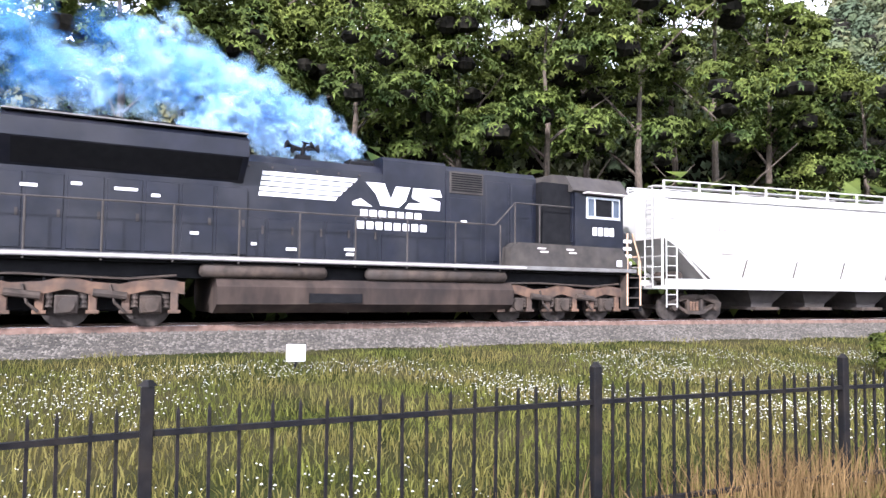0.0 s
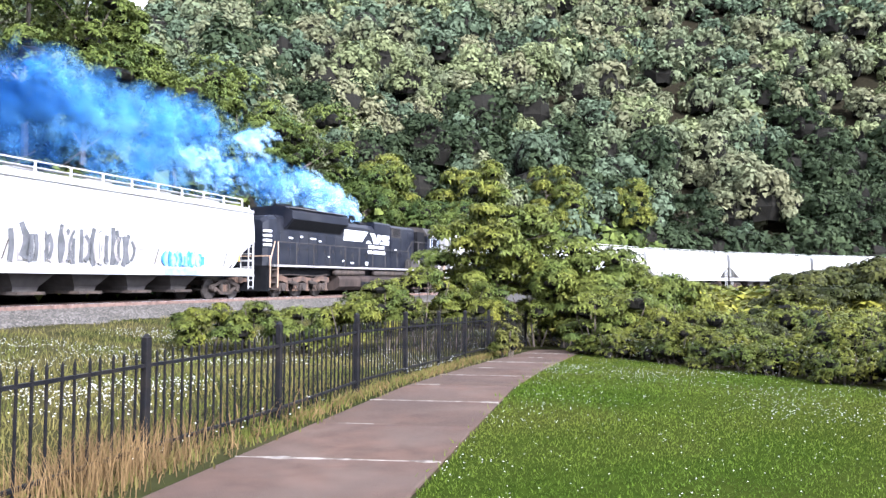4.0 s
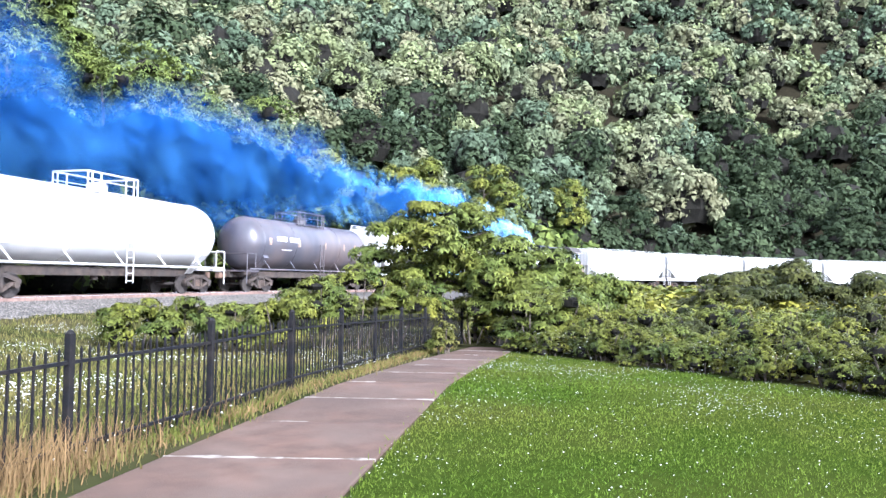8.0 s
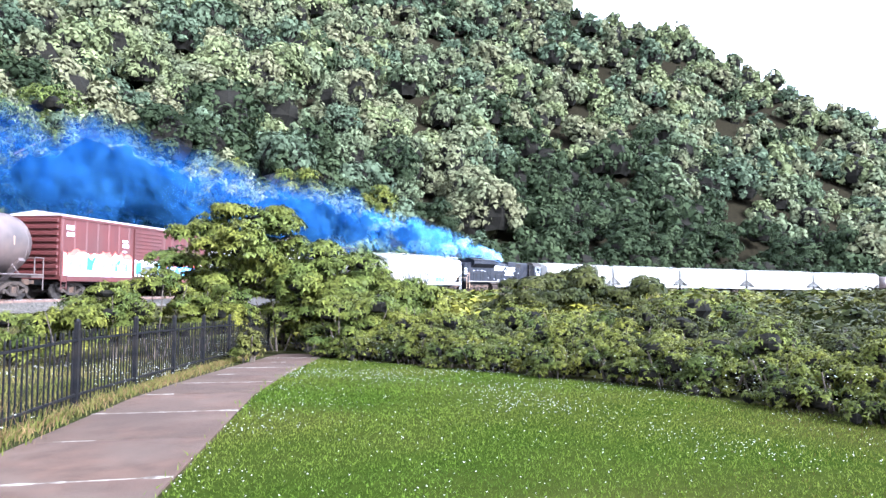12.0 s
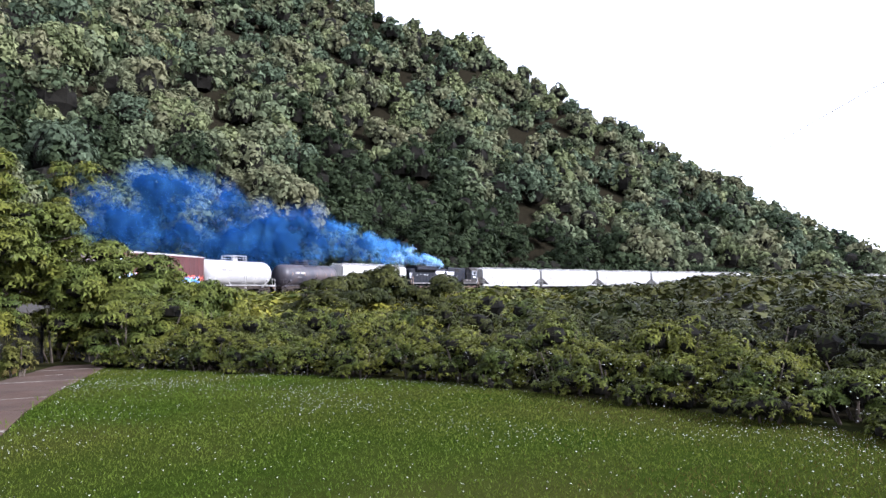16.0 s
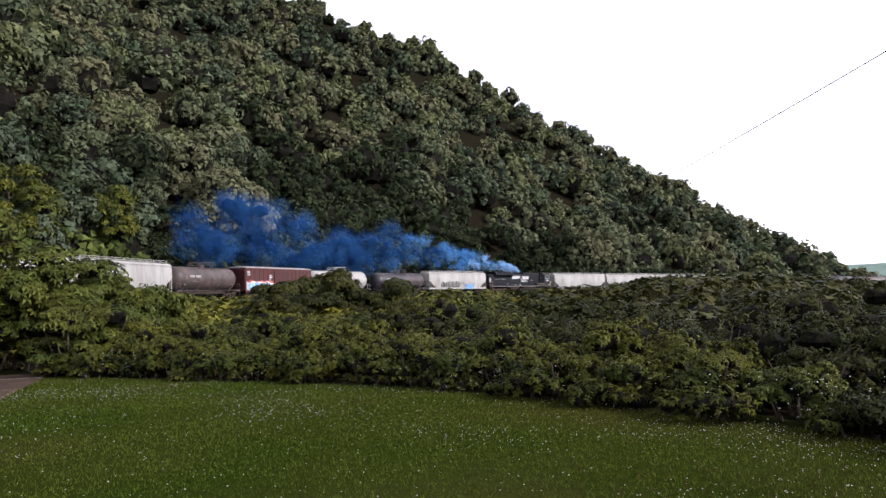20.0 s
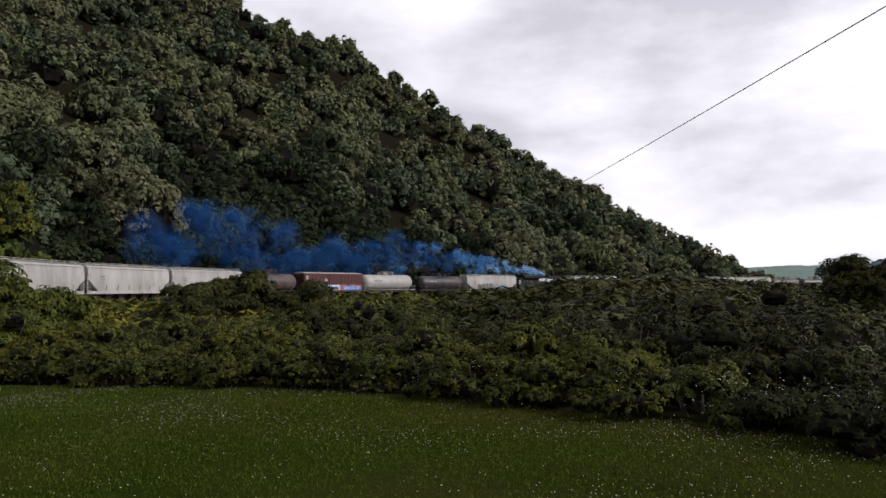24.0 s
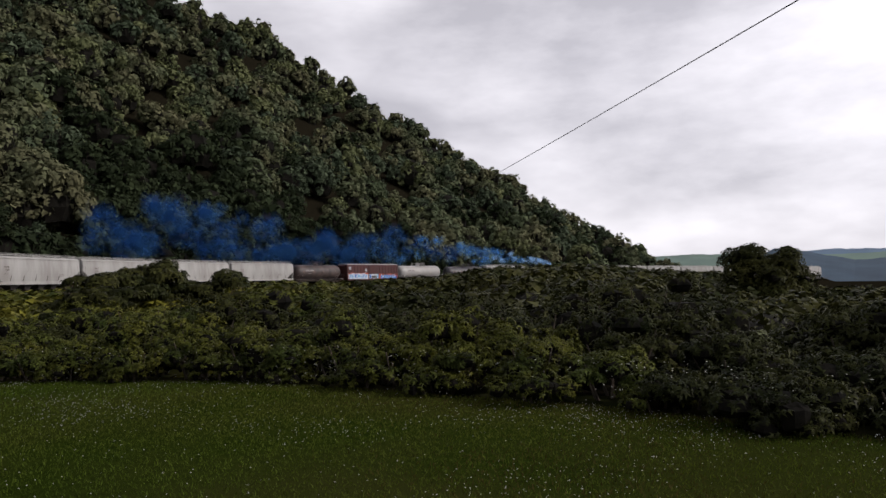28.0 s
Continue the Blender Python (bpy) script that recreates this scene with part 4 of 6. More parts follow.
def tree(x, y, height, spread, leaves, leaf_size, mat, seed, label, category="tree", trunk_r=0.22, base=0.3, lumps=26, group="", flat=0.7, name="tree"):
    rng = np.random.default_rng(seed)
    z = float(ground_z(x, y))
    e = thing(name, label, category, group, pose(x, y, z))
    mid = height * (base + 1) / 2
    bm = new_bm()
    pts = [(rng.normal(0, 0.03) * i * spread * 0.3, rng.normal(0, 0.03) * i * spread * 0.3, -0.3 + (height * 0.8 + 0.3) * i / 5) for i in range(6)]
    for i in range(5):
        rod(bm, pts[i], pts[i + 1], trunk_r * (1 - i * 0.17), 7, trunk_r * (1 - (i + 1) * 0.17))
    trunk = part("trunk", bm, "bark", e)
    for i in range(7):
        a, h = i * 2.4 + rng.uniform(-0.4, 0.4), height * rng.uniform(base, 0.75)
        k = min(4, int(h / (height * 0.8) * 5))
        s0 = Vector(pts[k])
        tip = Vector((math.cos(a) * spread * 0.75, math.sin(a) * spread * 0.75, h + height * 0.16))
        s0.z = h
        bm = new_bm()
        rod(bm, s0, s0.lerp(tip, 0.5) + Vector((0, 0, 0.15)), trunk_r * 0.36, 5, trunk_r * 0.22)
        rod(bm, s0.lerp(tip, 0.5) + Vector((0, 0, 0.15)), tip, trunk_r * 0.22, 5, trunk_r * 0.06)
        part("limb", bm, "bark", e)
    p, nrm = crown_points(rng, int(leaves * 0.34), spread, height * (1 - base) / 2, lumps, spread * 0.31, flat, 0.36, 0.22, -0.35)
    add_inner_shade(e, mid)
    v = leaf_sprays(p, nrm, leaf_size * 2.4, rng)[0] + np.array([0, 0, mid])
    v[:, 2] = np.maximum(v[:, 2], 0.05 + 0.02 * (np.arange(len(v)) % 4))
    f = np.arange(len(v)).reshape(-1, 4)
    crown = new("crown", array_mesh("crown", v, f, mat))
    crown.parent = e
    return e


def polar(b, d):
    return d * math.sin(math.radians(b)), d * math.cos(math.radians(b))


def build_trees():
    near = [(-34, 36, 17, 5), (-24, 34, 18, 5), (-15, 36, 17, 4.6), (-7, 35, 15.5, 4.6), (1, 38, 16, 4.6), (8, 38, 17.5, 4.8), (15, 41, 22, 5.8), (20.5, 46, 26, 5.8), (24.0, 50, 21, 3.6), (25.5, 53, 15, 4.4), (30, 50, 14.5, 4.8), (34.5, 55, 13.2, 4.2), (39, 58, 13.2, 4.8), (43.5, 62, 9.5, 4.0), (47, 66, 8.2, 4.2), (51, 70, 9.0, 4.6), (-45, 40, 17, 5), (-20, 46, 24, 6), (-9, 47, 23, 6), (3, 48, 23, 6), (11, 50, 25, 6), (17.5, 54, 28, 6)]
    for i, (b, d, h, r) in enumerate(near):
        x, y = polar(b, d)
        tree(x, y, h, r, 10500, 0.12, "leaf_tree", 40 + i, "tall leafy deciduous tree on the bank behind the railway", group="trees behind the track", trunk_r=0.26, base=0.02, lumps=44, name="tree")
    for i, (along, h, r) in enumerate([(62, 9, 4.4), (76, 9.5, 4.6), (91, 10.5, 5.0), (104, 11, 5.2), (118, 11, 5.2), (131, 10.5, 5.0), (163, 11, 5.6), (180, 12, 5.6), (200, 11, 5.6), (221, 11, 5.6)]):
        p, _ = on_track(along, 10.5 + r * 0.4)
        # outside this stretch the dark leaf paints the hollow's shade
        tree(p.x, p.y, h, r, 6000, 0.2, "leaf_sumac" if 70 < along < 125 else "leaf_far_dark_shade", 80 + i, "rounded leafy tree at the foot of the wooded hill", group="trees behind the track", base=0.02, lumps=34)
    for i, (b, d, h, r) in enumerate([(54.6, 23.5, 4.6, 2.2), (57.8, 24.5, 4.2, 2.1), (61.8, 24.0, 3.3, 2.0), (65.5, 25.0, 2.9, 1.8)]):
        x, y = polar(b, d)
        tree(x, y, h, r, 9500, 0.07, "leaf_sumac", 7 + i, "spreading yellow-green sumac tree beside the railway", base=0.06, lumps=34, trunk_r=0.08, flat=0.5, name="sumac", group="sumacs by the railway")
    for i, (b, d, h, r) in enumerate([(78.0, 30, 4.0, 1.9), (80.6, 31, 4.2, 1.8), (76.0, 27, 3.0, 1.4), (85.0, 31, 3.6, 1.7)]):
        x, y = polar(b, d)
        tree(x, y, h, r, 6000, 0.08, "leaf_scrub", 27 + i, "dark feathery shrub tree rising above the hedge", base=0.05, lumps=30, trunk_r=0.07, flat=0.45, name="shrub_tree", group="shrub trees beyond the hedge")
    x, y = polar(125.2, 44)
    tree(x, y, 3.3 - float(ground_z(x, y)), 2.3, 15000, 0.085, "leaf_scrub", 17, "dark rounded tree standing clear at the end of the hedge", base=0.0, lumps=60, flat=0.9)


def bush(x, y, height, spread, leaves, leaf_size, mat, seed, label, group="", flat=0.8, lumps=12):
    rng = np.random.default_rng(seed)
    z = float(ground_z(x, y))
    e = thing("bush", label, "bush", group, pose(x, y, z))
    for i in range(4):
        a = i * 1.6 + rng.uniform(0, 1)
        bm = new_bm()
        rod(bm, (0.1 * math.cos(a), 0.1 * math.sin(a), -0.2), (spread * 0.5 * math.cos(a), spread * 0.5 * math.sin(a), height * 0.75), 0.03, 5, 0.01)
        part("stem", bm, "bark", e)
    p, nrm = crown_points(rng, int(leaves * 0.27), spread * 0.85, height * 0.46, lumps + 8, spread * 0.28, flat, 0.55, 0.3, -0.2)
    add_inner_shade(e, height * 0.4)
    v = leaf_sprays(p, nrm, leaf_size * 1.75, rng)[0] + np.array([0, 0, height * 0.4])
    v[:, 2] = np.maximum(v[:, 2], 0.02 + 0.02 * (np.arange(len(v)) % 4))
    f = np.arange(len(v)).reshape(-1, 4)
    ob = new("foliage", array_mesh("foliage", v, f, mat))
    ob.parent = e


def build_bushes():
    rng = random.Random(21)
    # the thicket between fence and railway
    for i, (b, d, h, r) in enumerate([(33, 19.5, 1.35, 1.1), (36, 19, 1.55, 1.2), (39.5, 18.5, 1.4, 1.1), (43, 18, 1.6, 1.3), (46, 19, 2.1, 1.4), (48.8, 19.5, 2.5, 1.5), (51.5, 20.0, 2.3, 1.4), (53.5, 21.5, 2.1, 1.4), (57.5, 23, 2.0, 1.4), (59.5, 24, 1.9, 1.4), (62, 20, 1.8, 1.2), (64, 21, 2.0, 1.4), (67.5, 22, 2.1, 1.5)]):
        x, y = polar(b, d)
        bush(x, y, h, r, 4200, 0.062, "leaf_sumac" if i % 3 else "leaf_bush", 200 + i, "broad-leaved yellow-green shrub in the thicket by the railway", "thicket by the railway", 0.55, 14)
    # the hedge along the lawn's edge
    line = np.array(HEDGE[1:10])
    d = np.concatenate([[0], np.cumsum(np.hypot(*np.diff(line, axis=0).T))])
    for row, (out, step, h, mat, leaf) in enumerate([(0.25, 1.5, 0.36, "leaf_bush", 0.03), (0.55, 1.05, 0.75, "leaf_bush", 0.036), (1.7, 1.3, 1.15, "leaf_bush", 0.043), (3.2, 1.7, 1.5, "leaf_bush", 0.05), (5.4, 2.2, 1.9, "leaf_sumac", 0.058), (8.2, 2.8, 2.6, "leaf_bush", 0.066)]):
        for i, t in enumerate(np.arange(0.2, d[-1], step)):
            j = min(np.searchsorted(d, t, "right") - 1, len(line) - 2)
            u = (line[j + 1] - line[j]) / (d[j + 1] - d[j])
            p = line[j] + u * (t - d[j]) + np.array([-u[1], u[0]]) * (out + rng.uniform(-0.25, 0.25))
            k = rng.uniform(0.8, 1.25) * (0.62 if math.degrees(math.atan2(p[0], p[1])) > 117 else 1.0)
            # back rows and the far end get the dark leaf as painted shade
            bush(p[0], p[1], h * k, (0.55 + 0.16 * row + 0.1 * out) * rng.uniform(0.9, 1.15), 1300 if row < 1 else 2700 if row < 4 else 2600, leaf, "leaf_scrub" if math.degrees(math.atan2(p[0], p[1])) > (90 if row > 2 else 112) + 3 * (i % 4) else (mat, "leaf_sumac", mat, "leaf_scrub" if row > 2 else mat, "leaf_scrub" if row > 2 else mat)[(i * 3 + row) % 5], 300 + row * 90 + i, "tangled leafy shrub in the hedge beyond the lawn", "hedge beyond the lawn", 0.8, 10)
    rngn = np.random.default_rng(45)
    c = []
    for j in range(len(line) - 2):
        n = line[j + 1] - line[j]
        u = n / np.hypot(*n)
        t, o, z = rngn.uniform(0, 1, (150, 1)), rngn.normal(0.15, 0.22, (150, 1)), rngn.uniform(0.08, 0.62, 150)
        q = line[j] + n * t + np.array([-u[1], u[0]]) * (o + 0.25 * z[:, None])
        c.append(np.column_stack([q, ground_z(q[:, 0], q[:, 1]) + z]))
    flecks("hedge_blossom", np.concatenate(c), 0.010, "flower", rngn, "small whitish blossom along the foot of the hedge", "flowers")
    # a small white marker on a stub post beside the ballast
    x, y = polar(-11.2, 13.6)
    z = float(ground_z(x, y))
    e = thing("track_marker", "small white enamelled marker box on a stub post", "marker", "", pose(x, y, z, 0, 0, 12))
    part("post", box(new_bm(), -0.03, 0.03, -0.03, 0.03, -0.2, 0.2), "iron", e)
    part("plate", box(new_bm(), -0.17, 0.17, -0.06, 0.06, 0.16, 0.46, 0.015), "white_paint", e)
    # these corner shrubs share the hedge's shade-dark leaf
    for i, (b, d, h) in enumerate([(125.8, 17, 0.95), (129.6, 14, 1.75), (131.2, 12.5, 1.5), (133, 13.5, 2.2), (136, 13, 2.3), (140, 12, 2.3)]):
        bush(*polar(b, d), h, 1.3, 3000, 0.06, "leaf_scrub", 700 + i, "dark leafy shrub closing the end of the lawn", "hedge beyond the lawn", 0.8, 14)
    # a shrub with pale upright leaves before the lone tree
    x, y = polar(124.6, 15.5)
    bush(x, y, 0.62 - float(ground_z(x, y)), 0.5, 420, 0.10, "leaf_pale", 930, "shrub with pale upright whitish leaves in the hedge", "", 1.3, 7)
    # a pale feathery plant at the end of the fence
    bush(*polar(55.3, 17.8), 0.85, 0.42, 700, 0.06, "rough_grass", 900, "pale grey-green feathery plant at the end of the fence", "", 1.1, 8)


def build_valley_woods():
    """Low woods filling the hollow inside the railway's curve."""
    rng = np.random.default_rng(77)
    temps = [[canopy(rng, n, 1.9, 1.55, lumps, 0.62, size, 0.78) for i in range(6)] for n, lumps, size in ((900, 20, 0.115), (400, 16, 0.18), (190, 12, 0.27))]
    out = []
    for b in np.arange(60, 150, 1.15):
        d = 22.0
        while d < 250:
            bb, dd = b + rng.uniform(-0.6, 0.6), d + rng.uniform(-1, 1)
            d += 1.9 + d * 0.034
            if rng.uniform() > min(1, dd / 60 + 0.15):
                continue
            x, y = dd * math.sin(math.radians(bb)), dd * math.cos(math.radians(bb))
            out.append((x, y, dd))
    p = np.array(out)
    off, s = track_offset(p[:, 0], p[:, 1])
    ho = hedge_offset(p[:, 0], p[:, 1])
    keep = (off < -7) & (ho > 7.0)
    p, off = p[keep], off[keep]
    z = ground_z(p[:, 0], p[:, 1])
    vs, slot = [], []
    for (x, y, dd), zz in zip(p, z):
        b = math.degrees(math.atan2(x, y))
        top = 1.6 + dd * math.tan(math.radians(float(np.interp(b, [60, 78, 95, 102, 106, 113, 118, 122, 126, 126.7, 127.1, 128.4, 128.8, 129, 150], [-0.2, -0.05, -0.05, 0.2, 0.9, 0.9, 0.3, 0.1, -0.6, -1.7, -4.6, -4.6, -1.2, -1.1, -1.2])))) - rng.uniform(0, 0.9) - 0.012 * max(0, 60 - dd)
        t, lit = temps[0 if dd < 42 else 1 if dd < 90 else 2][rng.integers(6)]
        a, k = rng.uniform(0, 6.3), rng.uniform(0.8, 1.3) * (1 + dd / 200)
        c, sn = math.cos(a) * k, math.sin(a) * k
        h = max(top - zz, 1.2)
        cz = zz + h - 1.9 * k * 0.9
        v = np.stack([t[:, 0] * c - t[:, 1] * sn + x, t[:, 0] * sn + t[:, 1] * c + y, np.maximum(t[:, 2] * k + cz, zz - 0.4)], 1)
        # past bearing 93 the shade is put into the leaf colour
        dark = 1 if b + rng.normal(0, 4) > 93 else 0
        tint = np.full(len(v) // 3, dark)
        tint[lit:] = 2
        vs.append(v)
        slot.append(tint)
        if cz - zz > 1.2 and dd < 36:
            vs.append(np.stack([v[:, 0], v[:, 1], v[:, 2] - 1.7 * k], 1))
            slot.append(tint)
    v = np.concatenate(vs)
    ob = new("valley_woods", array_mesh("valley_woods", v, np.arange(len(v)).reshape(-1, 3), "leaf_bush", False, ["leaf_bush", "leaf_scrub", "twig_shade"], np.concatenate(slot)))
    tagged(ob, "dense scrub and low woods filling the hollow inside the curve", "woods", kind="stuff")


def build_bank_scrub():
    """Undergrowth along the foot of the hill, close behind the railway."""
    rng = np.random.default_rng(91)
    temps = [canopy(rng, 260, 1.7, 1.3, 12, 0.7, 0.24, 0.85) for i in range(8)]
    vs, slot = [], []
    for s in np.arange(-60, 420, 1.5):
        for row in range(3):
            off = 6.3 + row * 2.6 + rng.uniform(-0.8, 0.8)
            p, h = on_track(s + rng.uniform(-1, 1), off)
            z = float(ground_z(p.x, p.y))
            k = rng.uniform(0.8, 1.5) * (1 + 0.25 * row)
            a = rng.uniform(0, 6.3)
            c, sn = math.cos(a) * k, math.sin(a) * k
            t, lit = temps[rng.integers(8)]
            vs.append(np.stack([t[:, 0] * c - t[:, 1] * sn + p.x, t[:, 0] * sn + t[:, 1] * c + p.y, np.maximum(t[:, 2] * k + z + 1.2 * k, z - 0.2)], 1))
            # past s = 120 the dark leaf stands for the hollow's shade
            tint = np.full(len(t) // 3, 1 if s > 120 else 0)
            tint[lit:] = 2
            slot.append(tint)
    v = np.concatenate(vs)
    ob = new("bank_scrub", array_mesh("bank_scrub", v, np.arange(len(v)).reshape(-1, 3), "leaf_tree", False, ["leaf_tree", "leaf_far_dark_shade", "twig_shade"], np.concatenate(slot)))
    tagged(ob, "thick dark green undergrowth at the foot of the hill, partly shade-coloured", "undergrowth", kind="stuff")


def build_wire():
    """A single overhead cable that crosses above the lawn."""
    e = thing("overhead_cable", "thin dark overhead utility cable sagging across the sky", "cable")
    bm = new_bm()
    pts = []
    for i in range(41):
        t = i / 40
        x = -45 + 150 * t
        pts.append((x, -11.25 - 0.026 * x, 8.4 - 0.5 * math.sin(math.pi * t)))
    loft(bm, [[(x, y + 0.016 * math.cos(a), z + 0.016 * math.sin(a)) for a in (0.0, 1.26, 2.51, 3.77, 5.03)] for x, y, z in pts])
    part("strand", bm, "dark", e)


def build_shed():
    """A white-walled shed far down the valley."""
    x, y = polar(127.7, 92)
    e = thing("shed", "small white-walled shed with pale roof among the valley trees", "shed", "", pose(x, y, float(ground_z(x, y)), 0, 0, 35))
    part("wall", box(new_bm(), -1.7, 1.7, -2.4, 2.4, -0.5, 1.2, 0.02), "white_paint", e)
    bm = new_bm()
    loft(bm, [[(px, py, pz) for px, pz in ((-2.0, 1.1), (0.0, 2.0), (2.0, 1.1), (2.0, 1.2), (0.0, 2.12), (-2.0, 1.2))] for py in (-2.7, 2.7)])
    part("roof", bm, "roof_grey", e, "pale metal roof")


def build_ridges():
    # haze and shade are painted in the ridges' own colours
    for name, dist, mat, tops, label in (("near_ridge", 1100, "ridge_near", [(118, -1.5), (123, 0.2), (126, 1.7), (128, 1.45), (131, 0.75), (135, 0.85), (145, 0.6), (160, 0.5)], "wooded ridge across the valley, coloured dark blue for shade and haze"), ("distant_ridge", 1700, "ridge", [(100, 0.2), (117, 1.3), (121, 1.45), (126, 1.1), (132, 1.2), (140, 1.6), (160, 1.2)], "wooded ridge across the valley, coloured pale green for haze"), ("far_ridge", 2900, "ridge_haze", [(100, 0.6), (117, 0.9), (124, 1.2), (130, 1.55), (136, 1.4), (145, 1.8), (160, 1.5)], "far mountain ridge on the horizon, coloured pale blue for haze")):
        v = []
        bs = np.arange(100, 160, 0.25)
        for b in bs:
            e = float(np.interp(b, [t[0] for t in tops], [t[1] for t in tops])) + 0.12 * noise.noise(Vector((b * 0.5, dist, 0))) + 0.05 * noise.noise(Vector((b * 3, dist, 0)))
            x, y = polar(b, dist)
            x2, y2 = polar(b, dist + 250)
            x0, y0 = polar(b, dist - 420)
            h = 1.6 + dist * math.tan(math.radians(e))
            v += [(x0, y0, -30), (x, y, h), (x2, y2, -30)]
        n = len(bs)
        idx = np.arange(n * 3).reshape(n, 3)
        f = np.concatenate([np.stack([idx[:-1, j], idx[1:, j], idx[1:, j + 1], idx[:-1, j + 1]], -1) for j in range(2)])
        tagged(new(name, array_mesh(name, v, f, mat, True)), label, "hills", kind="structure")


# ---- rolling stock: local x ahead, -y towards the lawn, z up from the rail head ----
def wheelset(parent, x, r=0.46, name="wheelset"):
    bm = new_bm()
    rod(bm, (0, -0.95, 0), (0, 0.95, 0), 0.08, 8)
    for y in (-1, 1):
        rod(bm, (0, y * 0.80, 0), (0, y * 0.69, 0), r + 0.03, 24)
        rod(bm, (0, y * 0.81, 0), (0, y * 0.795, 0), r, 24)
        rod(bm, (0, y * 0.83, 0), (0, y * 0.79, 0), 0.13, 10)
        for k in range(3):
            a = k * 2.094
            rod(bm, (0.25 * math.cos(a), y * 0.815, 0.25 * math.sin(a)), (0.25 * math.cos(a), y * 0.80, 0.25 * math.sin(a)), 0.06, 6)
    ob = part(name, bm, "wheel", parent)
    ob.location = (x, 0, r)
    return ob


def freight_truck(parent, x):
    """A two-axle bogie: side frames with window, bolster springs, bearing caps."""
    out = [wheelset(parent, x + dx, 0.44) for dx in (-0.88, 0.88)]
    for y in (-1, 1):
        bm = new_bm()
        yy = y * 1.02
        for sx in (-1, 1):
            loft(bm, [[(x + sx * px, yy + dy, pz + dz) for dy, dz in ((-0.07, -0.08), (0.07, -0.08), (0.07, 0.08), (-0.07, 0.08))] for px, pz in ((0.0, 0.82), (0.45, 0.78), (1.1, 0.55))])
            loft(bm, [[(x + sx * px, yy + dy, pz + dz) for dy, dz in ((-0.07, -0.06), (0.07, -0.06), (0.07, 0.06), (-0.07, 0.06))] for px, pz in ((0.0, 0.26), (0.35, 0.27), (0.75, 0.50))])
            box(bm, x + sx * 0.28 - 0.05, x + sx * 0.28 + 0.05, yy - 0.07, yy + 0.07, 0.24, 0.80)
            rod(bm, (x + sx * 0.88, yy - 0.06 * y, 0.44), (x + sx * 0.88, yy + 0.12 * y, 0.44), 0.12, 10)
        part("side_frame", bm, "truck_steel", parent)
        for k in (-0.13, 0.0, 0.13):
            loft_rows = [(x + k, yy, 0.32 + j * 0.04, 0.055 if j % 2 else 0.04) for j in range(9)]
            bm = loft(new_bm(), [[(a + r * math.cos(q * 0.785), b + r * math.sin(q * 0.785), c) for q in range(8)] for a, b, c, r in loft_rows])
            part("spring", bm, "rust_brown", parent)
    part("bolster", box(new_bm(), x - 0.2, x + 0.2, -1.0, 1.0, 0.62, 0.86), "truck_steel", parent)
    return out


def ladder(parent, x, y, z0, z1, mat, width=0.42, step=0.32, along_y=False):
    bm = new_bm()
    ax = Vector((0, 1, 0)) if along_y else Vector((1, 0, 0))
    c = Vector((x, y, 0))
    for k in (-1, 1):
        p = c + ax * (k * width / 2)
        rod(bm, (p.x, p.y, z0), (p.x, p.y, z1), 0.024, 5)
    z = z0 + 0.1
    while z < z1:
        a, b = c - ax * width / 2, c + ax * width / 2
        rod(bm, (a.x, a.y, z), (b.x, b.y, z), 0.018, 5)
        z += step
    return part("ladder", bm, mat, parent)


def coupler(parent, x, sx):
    bm = new_bm()
    box(bm, min(x, x + sx * 0.55), max(x, x + sx * 0.55), -0.08, 0.08, 0.78, 0.98)
    box(bm, min(x + sx * 0.45, x + sx * 0.72), max(x + sx * 0.45, x + sx * 0.72), -0.16, 0.14, 0.72, 1.04, 0.03)
    part("coupler", bm, "rust_brown", parent)


def marks(parent, x, y, z, rows, mat="stencil", label="small stencilled lettering"):
    """Unreadable stencilled lettering as plain bars: (dx, dz, length, height)."""
    bm = new_bm()
    for dx, dz, w, h in rows:
        box(bm, x + dx, x + dx + w, y - 0.004, y + 0.02, z + dz, z + dz + h)
    part("stencil_bars", bm, mat, parent, label)


def blob_shape(parent, name, pts, y, thick, mat, label):
    """A flat painted shape: an outline in x, z laid on a side."""
    bm = new_bm()
    a = [bm.verts.new((x, y - thick, z)) for x, z in pts]
    b = [bm.verts.new((x, y + 0.03, z)) for x, z in pts]
    bm.faces.new(a)
    bm.faces.new(b[::-1])
    for i in range(len(pts)):
        j = (i + 1) % len(pts)
        bm.faces.new((a[i], a[j], b[j], b[i]))
    part(name, bm, mat, parent, label)


def sprayed(parent, x, z, w, h, n, y, mats, seed, label):
    """Sprayed tag: overlapping angular letter-like shapes that spell nothing."""
    rng = random.Random(seed)
    for i in range(n):
        cx = x + w * (i + 0.5) / n
        ww, hh = w / n * rng.uniform(1.7, 2.3), h * rng.uniform(0.8, 1.1)
        k = rng.randint(7, 10)
        pts = []
        for j in range(k):
            a = 2 * math.pi * j / k
            r = rng.uniform(0.45, 1.0)
            pts.append((cx + math.cos(a) * ww * 0.55 * r, z + math.sin(a) * hh * 0.5 * r))
        blob_shape(parent, "spray_paint", pts, y - 0.003 * (i % 3), 0.004, mats[i % len(mats)], label)
        s = rng.uniform(0.35, 0.5)
        blob_shape(parent, "spray_paint", [(cx + (px - cx) * s, z + (pz - z) * s) for px, pz in pts], y - 0.011, 0.003, mats[(i + 1) % len(mats)], label)


